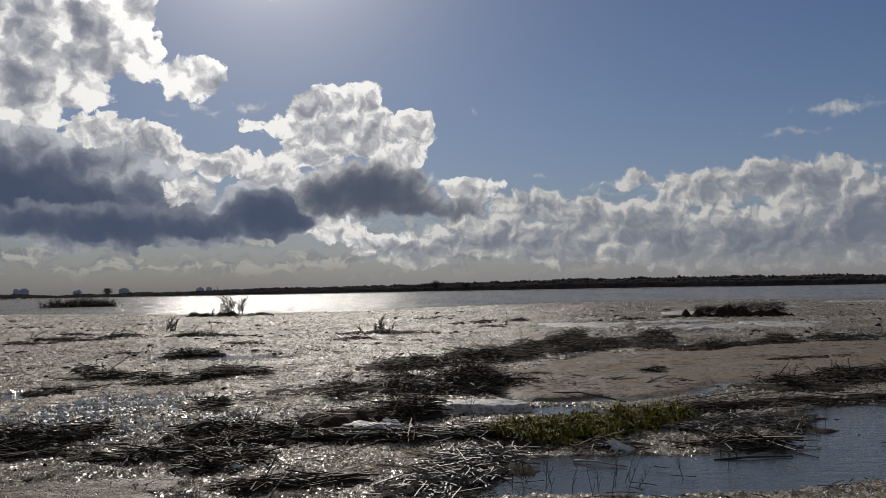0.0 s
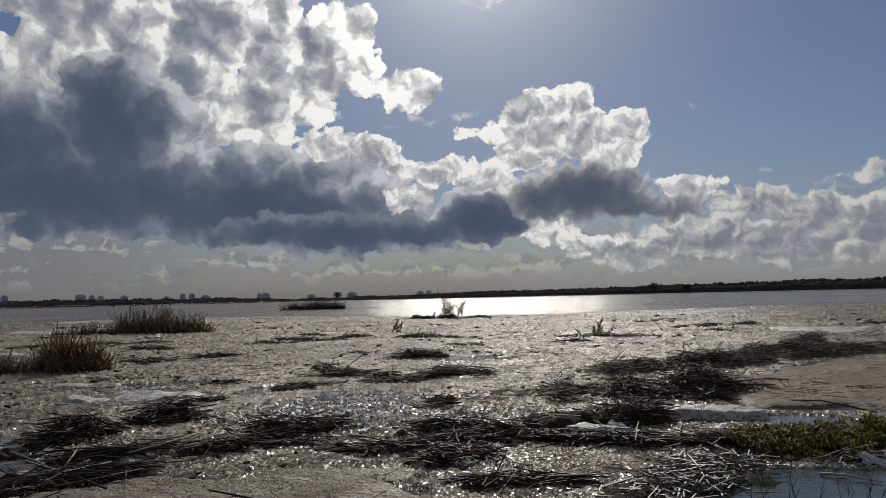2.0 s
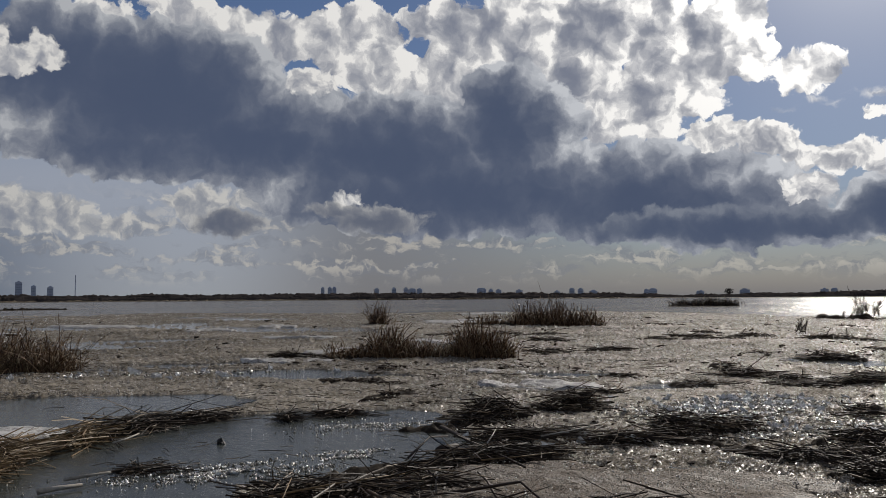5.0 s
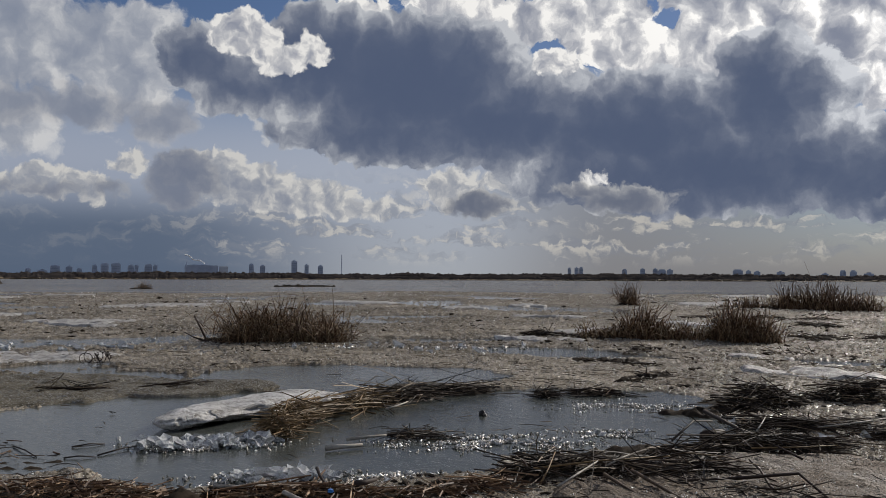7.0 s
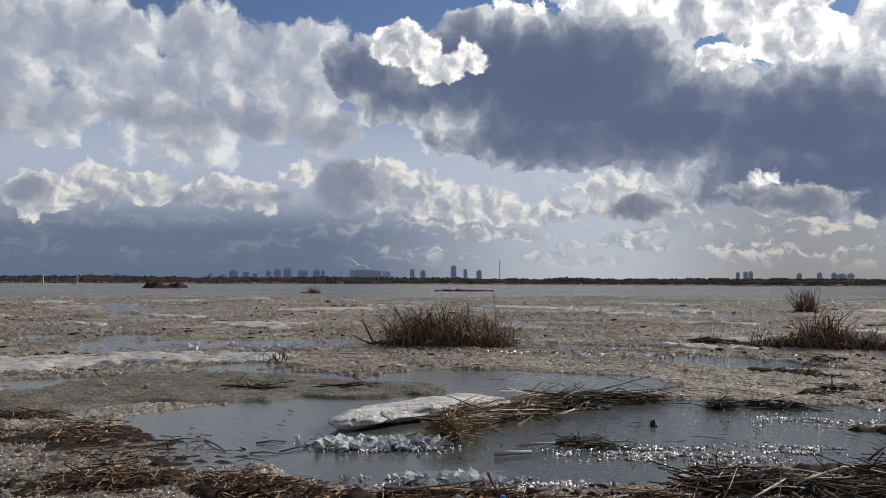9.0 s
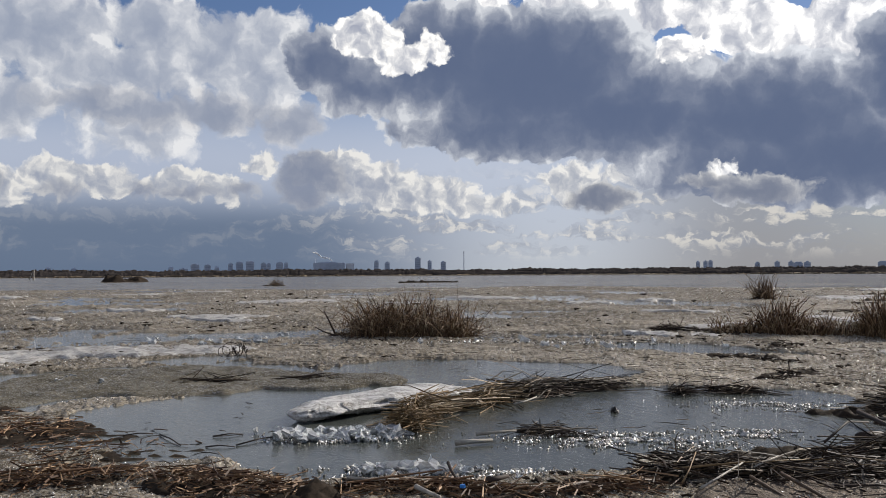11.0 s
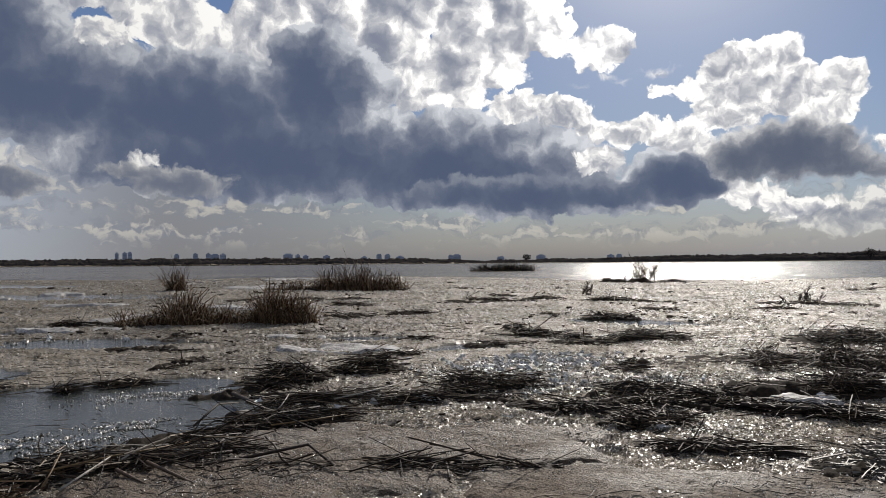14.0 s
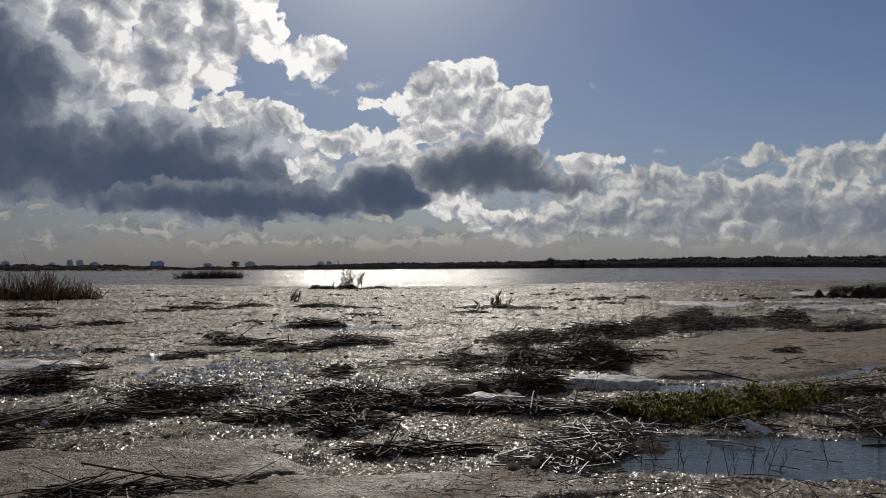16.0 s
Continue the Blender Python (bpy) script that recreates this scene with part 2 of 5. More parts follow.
LOW_SHADE = [(75.7, 5.9, 2.2, 1.4), (95.6, 5.6, 1.5, 1.0), (86.3, 5.6, 1.4, 0.7), (80.1, 5.6, 1.3, 0.7), (75.2, 6.9, 2.7, 1.9), (83.4, 5.5, 2.2, 0.6), (91.1, 5.4, 2.0, 0.6)]
EAST_BANK = [(-6.2, 5.7, 2.6, 1.0), (-10.0, 4.8, 2.6, 1.4), (-8.4, 3.1, 5.4, 1.5), (-3.0, 3.6, 3.9, 1.4), (-13.4, 4.1, 3.0, 1.7), (-15.9, 2.9, 3.6, 1.9), (-13.3, 7.2, 1.5, 0.5), (-17.8, 6.5, 3.2, 1.2), (-21.3, 6.7, 3.1, 1.3), (-24.3, 6.3, 2.8, 1.5), (-21.2, 3.0, 7.5, 2.0), (-26.8, 3.8, 3.4, 2.8), (2.4, 2.9, 3.9, 1.2)]
THIN = [(-26.1, 11.0, 2.1, 0.3), (-23.1, 9.7, 2.2, 0.2), (-28.2, 7.3, 1.7, 0.3), (-6.4, 7.7, 0.9, 0.2), (-10.5, 6.9, 0.6, 0.2), (13.1, 12.6, 1.3, 0.3), (18.5, 11.9, 0.6, 0.2), (15.4, 12.0, 0.4, 0.1), (16.6, 12.5, 0.8, 0.3), (-2.6, 12.3, 0.2, 0.2), (10.6, 19.8, 2.2, 0.3)]
sky_world()
sun = new("sun", bpy.data.lights.new("sun", "SUN"))
sun.data.energy, sun.data.angle, sun.data.color = 3.6, radians(0.6), (1.0, 0.93, 0.84)
sun.matrix_world = look((-60 * math.sin(radians(SUN_AZ)), 60 * math.cos(radians(SUN_AZ)), 60 * math.tan(radians(SUN_EL))), (0, 0, 0))

# ---- materials ----
class Mat:
    """A node material with short ways to wire textures."""

    def __init__(self, name, rough=0.5, metal=0.0, spec=0.5):
        self.m = bpy.data.materials.new(name)
        self.m.use_nodes = True
        self.nt = self.m.node_tree
        self.b = self.nt.nodes["Principled BSDF"]
        self.b.inputs["Roughness"].default_value = rough
        self.b.inputs["Metallic"].default_value = metal
        self.b.inputs["Specular IOR Level"].default_value = spec
        self.tc = self.nt.nodes.new("ShaderNodeTexCoord")

    def link(self, a, b):
        self.nt.links.new(a, b)
        return self

    def noise(self, scale, detail=4.0, rough=0.55, stretch=None, colour=False, space="Object"):
        n = self.nt.nodes.new("ShaderNodeTexNoise")
        n.inputs["Scale"].default_value = scale
        n.inputs["Detail"].default_value = detail
        n.inputs["Roughness"].default_value = rough
        v = self.tc.outputs[space]
        if stretch:
            k = self.nt.nodes.new("ShaderNodeVectorMath")
            k.operation = "MULTIPLY"
            k.inputs[1].default_value = stretch
            self.link(v, k.inputs[0])
            v = k.outputs[0]
        self.link(v, n.inputs["Vector"])
        return n.outputs[1 if colour else 0]

    def cells(self, scale, out="Color", feature="F1"):
        n = self.nt.nodes.new("ShaderNodeTexVoronoi")
        n.feature = feature
        n.inputs["Scale"].default_value = scale
        self.link(self.tc.outputs["Object"], n.inputs["Vector"])
        return n.outputs[out]

    def ramp(self, fac, *stops):
        r = self.nt.nodes.new("ShaderNodeValToRGB")
        e = r.color_ramp.elements
        while len(e) < len(stops):
            e.new(0.5)
        for k, (p, c) in zip(e, stops):
            k.position = p
            k.color = (*c, 1) if isinstance(c, tuple) else (c, c, c, 1)
        self.link(fac, r.inputs[0])
        return r.outputs[0]

    def mix(self, f, a, b, mode="MIX"):
        n = self.nt.nodes.new("ShaderNodeMix")
        n.data_type, n.blend_type = "RGBA", mode
        for s, v in ((0, f), (6, a), (7, b)):
            if isinstance(v, bpy.types.NodeSocket):
                self.link(v, n.inputs[s])
            else:
                n.inputs[s].default_value = (*v, 1) if isinstance(v, tuple) else v
        return n.outputs[2]

    def math(self, op, a, b):
        n = self.nt.nodes.new("ShaderNodeMath")
        n.operation = op
        for s, v in ((0, a), (1, b)):
            if isinstance(v, bpy.types.NodeSocket):
                self.link(v, n.inputs[s])
            else:
                n.inputs[s].default_value = v
        return n.outputs[0]

    def vec(self, op, a, b):
        n = self.nt.nodes.new("ShaderNodeVectorMath")
        n.operation = op
        for s, v in ((0, a), (1, b)):
            if isinstance(v, bpy.types.NodeSocket):
                self.link(v, n.inputs[s])
            else:
                n.inputs[s].default_value = v
        return n.outputs[0]

    def bump(self, h, strength, dist, base=None):
        n = self.nt.nodes.new("ShaderNodeBump")
        n.inputs["Strength"].default_value = strength
        n.inputs["Distance"].default_value = dist
        self.link(h, n.inputs["Height"])
        if base:
            self.link(base, n.inputs["Normal"])
        return n.outputs[0]

    def random(self, island=False):
        if island:
            return self.nt.nodes.new("ShaderNodeNewGeometry").outputs["Random Per Island"]
        return self.nt.nodes.new("ShaderNodeObjectInfo").outputs["Random"]

    def facets(self, scale, amount, base=None):
        """A tilt of its own for every small crystal face."""
        c = self.vec("SUBTRACT", self.cells(scale), (0.5, 0.5, 0.5))
        if isinstance(amount, bpy.types.NodeSocket):
            c = self.vec("MULTIPLY", c, amount)
        else:
            c = self.vec("MULTIPLY", c, (amount, amount, amount))
        if base is None:
            base = self.nt.nodes.new("ShaderNodeNewGeometry").outputs["Normal"]
        return self.vec("NORMALIZE", self.vec("ADD", base, c), (0, 0, 0))

    def set(self, **kw):
        names = dict(colour="Base Color", rough="Roughness", normal="Normal", trans="Transmission Weight", ior="IOR", alpha="Alpha", sheen="Sheen Weight")
        for k, v in kw.items():
            s = self.b.inputs[names[k]]
            if isinstance(v, bpy.types.NodeSocket):
                self.link(v, s)
            else:
                s.default_value = (*v, 1) if isinstance(v, tuple) else v
        return self


def mat_slush(name, lo, mid, hi, sparkle, patches):
    """Matte granular slush; here and there a clean crystal face that mirrors."""
    k = Mat(name, 0.3)
    a, b, c = k.noise(0.22, 5, 0.6), k.noise(2.2, 5, 0.65), k.noise(14, 4, 0.6)
    col = k.ramp(k.math("ADD", k.math("MULTIPLY", a, patches), k.math("MULTIPLY", b, 1 - patches)), (0.38, lo), (0.50, mid), (0.62, hi))
    col = k.mix(k.ramp(c, (0.42, 0.0), (0.66, 0.8)), col, hi)
    col = k.mix(k.ramp(k.noise(38, 3, 0.6), (0.36, 0.85), (0.52, 0.0)), col, lo)
    h = k.math("ADD", k.math("MULTIPLY", k.noise(9, 5, 0.65), 0.7), k.math("MULTIPLY", k.noise(45, 3, 0.6), 0.3))
    base = k.bump(h, 0.45, 0.025)
    def faces(scale, share):
        """Which crystal faces are clean, and which of those lie steep."""
        pick = k.nt.nodes.new("ShaderNodeSeparateColor")
        k.link(k.cells(scale), pick.inputs[0])
        there = k.math("ADD", pick.outputs[2], k.math("MULTIPLY", k.noise(1.1, 3, 0.6), 0.5))
        return k.math("GREATER_THAN", there, 1.21 - share), k.math("GREATER_THAN", pick.outputs[0], 0.45)

    small, steep = faces(120, sparkle)
    large, steep2 = faces(52, sparkle - 0.05)
    n = k.mix(small, base, k.facets(120, k.math("ADD", 2.6, k.math("MULTIPLY", steep, 3.2)), base))
    n = k.mix(large, n, k.facets(52, k.math("ADD", 2.2, k.math("MULTIPLY", steep2, 3.0)), base))
    clean = k.math("MAXIMUM", small, large)
    k.set(colour=col, rough=k.math("ADD", k.ramp(clean, (0.0, 0.6), (1.0, 0.28)), k.math("MULTIPLY", steep, 0.08)), normal=n)
    k.link(k.ramp(clean, (0.0, 0.0), (1.0, 1.0)), k.b.inputs["Specular IOR Level"])
    return k.m


def mat_sand(name, dim):
    """Wet sand or mud; dim sets how dark it is."""
    k = Mat(name, 0.55, spec=0.2)
    a, b = k.noise(0.8, 5, 0.6), k.noise(6, 6, 0.65, stretch=(1, 2.2, 1))
    col = k.ramp(k.math("ADD", k.math("MULTIPLY", a, 0.5), k.math("MULTIPLY", b, 0.5)), (0.38, (0.07, 0.052, 0.037)), (0.52, (0.19, 0.15, 0.115)), (0.66, (0.29, 0.24, 0.19)))
    g = k.noise(34, 4, 0.65, stretch=(1, 1.6, 1))
    col = k.mix(k.ramp(g, (0.36, 0.9), (0.50, 0.0)), col, (0.035, 0.026, 0.018))
    col = k.mix(k.ramp(k.noise(70, 2, 0.6), (0.60, 0.0), (0.70, 0.7)), col, (0.42, 0.36, 0.29))
    col = k.mix(1.0, col, (dim, dim * 0.95, dim * 0.88), "MULTIPLY")
    h = k.math("ADD", k.math("MULTIPLY", b, 0.6), k.math("MULTIPLY", g, 0.35))
    k.set(colour=col, rough=k.ramp(a, (0.4, 0.55), (0.6, 0.85)), normal=k.bump(h, 1.0, 0.08))
    return k.m


def mat_water(name, waves, depth_colour, rough, big, swell=0.0):
    k = Mat(name, rough, spec=0.5 if rough < 0.1 else 0.08)
    h = k.math("ADD", k.math("MULTIPLY", k.noise(waves, 4, 0.6, stretch=(0.8, 1.6, 1)), 0.7), k.math("MULTIPLY", k.noise(waves * 4.7, 3, 0.6), 0.3))
    n = k.bump(h, 1.0, big)
    if swell:
        n = k.facets(3.2, swell, n)
        # lighter and darker wave bands, the look of lit ripples, painted into the colour
        painted_ripples = k.noise(0.07, 6, 0.7, stretch=(1, 0.3, 1))
        depth_colour = k.ramp(painted_ripples, (0.38, tuple(0.6 * c for c in depth_colour)), (0.62, tuple(1.5 * c for c in depth_colour)))
    k.set(colour=depth_colour, ior=1.333, normal=n)
    return k.m


def mat_reed(name, dark, mid, light, rough=0.6):
    k = Mat(name, rough, spec=0.2)
    r = k.random(True)
    col = k.ramp(r, (0.0, dark), (0.68, mid), (0.86, tuple(0.5 * (p + q) for p, q in zip(mid, light))), (1.0, light))
    col = k.mix(k.ramp(k.noise(30, 4, 0.6), (0.4, 0.0), (0.7, 0.6)), col, dark)
    k.set(colour=col, normal=k.bump(k.noise(120, 2, 0.5), 0.4, 0.004))
    return k.m


def mat_ice(name, tint, clear, rough):
    k = Mat(name, rough)
    c = k.noise(18, 4, 0.6)
    k.set(colour=k.ramp(c, (0.35, tint), (0.65, (0.92, 0.95, 0.96))), trans=clear, ior=1.31, normal=k.bump(c, 0.6, 0.02))
    return k.m


def mat_spark():
    """Wet ice crystals: some clear and mirror-like, others milky."""
    k = Mat("ice_crystal", 0.25, spec=0.7)
    r = k.random(True)
    # the near-white share also puts sparkle into the colour, away from the sun
    k.set(colour=k.ramp(r, (0.0, (0.07, 0.063, 0.05)), (0.62, (0.33, 0.305, 0.265)), (0.77, (0.45, 0.43, 0.39)), (0.79, (0.90, 0.89, 0.87))), rough=k.ramp(r, (0.0, 0.2), (0.5, 0.31), (1.0, 0.38)))
    return k.m


def mat_snow(name, lo, hi):
    k = Mat(name, 0.5, spec=0.15)
    a, b = k.noise(5, 6, 0.7, stretch=(1.8, 0.8, 2.5)), k.noise(26, 4, 0.6)
    k.set(colour=k.ramp(k.math("ADD", k.math("MULTIPLY", a, 0.6), k.math("MULTIPLY", b, 0.4)), (0.38, lo), (0.55, hi)), rough=k.ramp(b, (0.4, 0.4), (0.6, 0.8)), normal=k.bump(k.math("ADD", a, b), 0.8, 0.03))
    return k.m


def mat_plain(name, lo, hi, scale, rough=0.7, island=False, spec=0.3):
    k = Mat(name, rough, spec=spec)
    f = k.noise(scale, 5, 0.6)
    if island:
        f = k.math("ADD", k.math("MULTIPLY", f, 0.5), k.math("MULTIPLY", k.random(True), 0.5))
    k.set(colour=k.ramp(f, (0.3, lo), (0.7, hi)), normal=k.bump(k.noise(scale * 6, 3, 0.6), 0.4, 0.3 / scale))
    return k.m


SLUSH = mat_slush("wet_slush", (0.027, 0.023, 0.017), (0.132, 0.113, 0.087), (0.37, 0.328, 0.265), 0.115, 0.5)
SLUSH_OLIVE = mat_slush("olive_slush", (0.045, 0.039, 0.029), (0.105, 0.094, 0.072), (0.17, 0.155, 0.122), 0.14, 0.3)
SAND = mat_sand("wet_sand", 0.95)
WET_MUD = mat_sand("wet_mud", 0.72)
POOL_WATER = mat_water("pool_water", 5.0, (0.060, 0.066, 0.060), 0.03, 0.012)
OPEN_WATER = mat_water("open_water", 0.9, (0.105, 0.088, 0.064), 0.17, 0.06, 0.50)
REED_DARK = mat_reed("wet_reed", (0.010, 0.007, 0.005), (0.046, 0.030, 0.019), (0.27, 0.20, 0.13), 0.65)
REED_STRAW = mat_reed("dry_reed", (0.06, 0.04, 0.02), (0.24, 0.16, 0.08), (0.46, 0.36, 0.22), 0.6)
REED_STAND = mat_reed("standing_reed", (0.032, 0.016, 0.009), (0.17, 0.098, 0.052), (0.46, 0.31, 0.18), 0.6)
REED_WET = mat_reed("soaked_reed", (0.04, 0.034, 0.028), (0.15, 0.125, 0.10), (0.33, 0.30, 0.26), 0.55)
GRASS = mat_reed("flood_grass", (0.035, 0.035, 0.006), (0.18, 0.152, 0.015), (0.42, 0.345, 0.05), 0.75)
MUD = mat_plain("black_reed_mud", (0.010, 0.008, 0.006), (0.045, 0.033, 0.023), 22, 0.9, spec=0.08)
TWIG = mat_reed("bare_twig", (0.018, 0.013, 0.011), (0.05, 0.036, 0.03), (0.09, 0.07, 0.055), 0.7)
ICE = mat_ice("clear_ice", (0.80, 0.79, 0.77), 0.55, 0.12)
ICE_MILKY = mat_ice("milky_ice", (0.34, 0.34, 0.33), 0.3, 0.15)
SNOW = mat_snow("dirty_snow_ice", (0.15, 0.135, 0.115), (0.56, 0.55, 0.53))
SPARK = mat_spark()
SNOW_GREY = mat_snow("grey_snow_crust", (0.15, 0.135, 0.12), (0.42, 0.41, 0.39))
WOODS = mat_plain("far_woods", (0.022, 0.020, 0.020), (0.060, 0.052, 0.048), 0.15, 0.9, spec=0.0)
SHORE = mat_plain("shore_reeds", (0.09, 0.065, 0.04), (0.20, 0.15, 0.09), 0.2, 0.8, island=True)
LAND = mat_plain("far_land", (0.05, 0.042, 0.034), (0.10, 0.085, 0.06), 0.05, 0.9)
# skyline colours: the blue-grey haze of distance is mixed into the base colour
HAZED_CONCRETE = mat_plain("hazed_concrete", (0.30, 0.35, 0.45), (0.42, 0.47, 0.58), 0.05, 0.8)
HAZED_PALE = mat_plain("hazed_pale_panels", (0.40, 0.44, 0.52), (0.55, 0.58, 0.64), 0.05, 0.7)
HAZED_WINDOW = mat_plain("hazed_window", (0.22, 0.26, 0.34), (0.30, 0.34, 0.43), 0.1, 0.6, spec=0.1)
STEAM = mat_plain("steam", (0.75, 0.76, 0.78), (0.9, 0.9, 0.9), 0.02, 0.9)
BLUE_PLASTIC = mat_plain("blue_plastic", (0.01, 0.10, 0.35), (0.02, 0.16, 0.45), 30, 0.3)
WOOD_GREY = mat_plain("weathered_wood", (0.20, 0.18, 0.15), (0.42, 0.39, 0.34), 12, 0.7)
WOOD_BROWN = mat_plain("wet_brown_stick", (0.04, 0.026, 0.016), (0.14, 0.095, 0.06), 25, 0.6)
BLACK = mat_plain("black_clod", (0.008, 0.007, 0.006), (0.02, 0.018, 0.015), 20, 0.5)

# ---- tools ----
def hash2(ix, iy, seed):
    v = (ix.astype(np.int64) * 374761393 + iy.astype(np.int64) * 668265263 + seed * 1274126177) & 0x7FFFFFFF
    v = ((v ^ (v >> 13)) * 1274126177) & 0x7FFFFFFF
    return ((v ^ (v >> 16)) & 0xFFFF) / 65535.0


def vnoise(x, y, seed=0):
    """Smooth value noise from 0 to 1."""
    ix, iy = np.floor(x), np.floor(y)
    fx, fy = x - ix, y - iy
    fx, fy = fx * fx * (3 - 2 * fx), fy * fy * (3 - 2 * fy)
    a, b = hash2(ix, iy, seed), hash2(ix + 1, iy, seed)
    c, d = hash2(ix, iy + 1, seed), hash2(ix + 1, iy + 1, seed)
    return (a + (b - a) * fx) * (1 - fy) + (c + (d - c) * fx) * fy


def fbm(x, y, octaves=4, seed=0):
    t, amp, tot = 0.0, 1.0, 0.0
    for i in range(octaves):
        t = t + amp * vnoise(x * 2 ** i + 17.3 * i, y * 2 ** i - 9.1 * i, seed + i)
        tot += amp
        amp *= 0.5
    return t / tot


def smooth(v, lo, hi):
    t = np.clip((v - lo) / (hi - lo), 0, 1)
    return t * t * (3 - 2 * t)


def blob(x, y, spots):
    """1 well inside, 0 at the rim, below 0 outside of a union of ellipses (x, y, rx, ry, turn)."""
    best = np.full(np.shape(x), -9.0)
    for cx, cy, rx, ry, turn in spots:
        c, s = math.cos(radians(turn)), math.sin(radians(turn))
        u, v = (x - cx) * c + (y - cy) * s, -(x - cx) * s + (y - cy) * c
        best = np.maximum(best, 1 - np.sqrt((u / rx) ** 2 + (v / ry) ** 2))
    return best


def mesh_from(name, verts, faces, material, smoothed=False):
    me = bpy.data.meshes.new(name)
    me.from_pydata(verts, [], faces)
    me.materials.append(material)
    if smoothed:
        me.shade_smooth()
    me.update()
    return me


def grid_mesh(name, X, Y, Z, material, keep=None, flat=False):
    """A mesh over a grid of points; keep says which cells stay."""
    n, k = X.shape
    co = np.stack([X, Y, Z], -1).reshape(-1, 3)
    idx = np.arange(n * k).reshape(n, k)
    q = np.stack([idx[:-1, :-1], idx[1:, :-1], idx[1:, 1:], idx[:-1, 1:]], -1)
    if keep is not None:
        q = q[keep[:-1, :-1] | keep[1:, :-1] | keep[1:, 1:] | keep[:-1, 1:]]
    q = q.reshape(-1, 4)
    used = np.unique(q)
    remap = np.zeros(n * k, np.int64)
    remap[used] = np.arange(len(used))
    q, co = remap[q], co[used]
    me = bpy.data.meshes.new(name)
    me.vertices.add(len(co))
    me.vertices.foreach_set("co", co.ravel())
    me.loops.add(q.size)
    me.loops.foreach_set("vertex_index", q.ravel().astype(np.int32))
    me.polygons.add(len(q))
    me.polygons.foreach_set("loop_start", np.arange(0, q.size, 4, dtype=np.int32))
    me.update(calc_edges=True)
    me.materials.append(material)
    if not flat:
        me.shade_smooth()
    me.validate()
    return me


class Heap:
    """Gathers many small solids into one mesh."""

    def __init__(self):
        self.v, self.f = [], []

    def tube(self, pts, r0, r1, sides=4):
        base = len(self.v)
        n = len(pts)
        for i, p in enumerate(pts):
            a = Vector(pts[max(i - 1, 0)])
            b = Vector(pts[min(i + 1, n - 1)])
            d = (b - a).normalized()
            u = d.orthogonal().normalized()
            w = d.cross(u)
            r = r0 + (r1 - r0) * i / (n - 1)
            for s in range(sides):
                t = 2 * math.pi * s / sides
                self.v.append(tuple(Vector(p) + u * (r * math.cos(t)) + w * (r * math.sin(t))))
        for i in range(n - 1):
            for s in range(sides):
                a, b = base + i * sides + s, base + i * sides + (s + 1) % sides
                self.f.append((a, b, b + sides, a + sides))
        self.f.append(tuple(base + s for s in range(sides))[::-1])
        self.f.append(tuple(base + (n - 1) * sides + s for s in range(sides)))

    def blade(self, pts, width, side):
        """A leaf blade: a thin three-sided strip that tapers to a point."""
        base, n = len(self.v), len(pts)
        side = Vector(side).normalized()
        for i, p in enumerate(pts):
            w = width * (1 - (i / (n - 1)) ** 2) + 0.0006
            p = Vector(p)
            self.v += [tuple(p - side * w), tuple(p + side * w), tuple(p + Vector((0, 0, w * 0.35)) + side.cross(Vector((0, 0, 1))) * w * 0.3)]
        for i in range(n - 1):
            for s in range(3):
                a, b = base + 3 * i + s, base + 3 * i + (s + 1) % 3
                self.f.append((a, b, b + 3, a + 3))
        self.f.append((base + 2, base + 1, base))

    def lump(self, c, sx, sy, sz, rng, turn=None):
        """A crooked ten-sided splinter or clod."""
        base = len(self.v)
        turn = rng.uniform(0, 6.28) if turn is None else turn
        for k, (zz, m) in enumerate(((-0.6, 0.8), (0.25, 1.0))):
            for s in range(5):
                t = turn + s * 1.2566 + rng.uniform(-0.35, 0.35)
                q = m * rng.uniform(0.65, 1.1)
                u, v = sx * q * math.cos(s * 1.2566 + rng.uniform(-.3, .3)), sy * q * math.sin(s * 1.2566 + rng.uniform(-.3, .3))
                self.v.append((c[0] + u * math.cos(turn) - v * math.sin(turn), c[1] + u * math.sin(turn) + v * math.cos(turn), c[2] + sz * (zz + rng.uniform(-0.3, 0.3))))
        self.v.append((c[0] + rng.uniform(-.3, .3) * sx, c[1] + rng.uniform(-.3, .3) * sy, c[2] + sz * rng.uniform(0.7, 1.1)))
        for s in range(5):
            a, b = base + s, base + (s + 1) % 5
            self.f.append((a, b, b + 5, a + 5))
            self.f.append((a + 5, b + 5, base + 10))
        self.f.append(tuple(base + s for s in range(5))[::-1])

    def mesh(self, name, material, smoothed=False):
        return mesh_from(name, self.v, self.f, material, smoothed)


def part(name, me, parent, label="", kind=""):
    """One mesh object under a thing or under a part."""
    ob = new(name, me)
    ob.parent = parent
    return tagged(ob, label, kind=kind)


def thing(name, me, label, category, group="", kind="", at=(0, 0, 0), turn=0.0):
    ob = new(name, me)
    ob.matrix_basis = pose(*at, 0, 0, turn)
    return tagged(ob, label, category, group, kind)


# ---- water, slush and banks ----
def polar(radii, angles):
    R_, A_ = np.meshgrid(radii, np.radians(angles), indexing="ij")
    return -R_ * np.sin(A_), R_ * np.cos(A_)


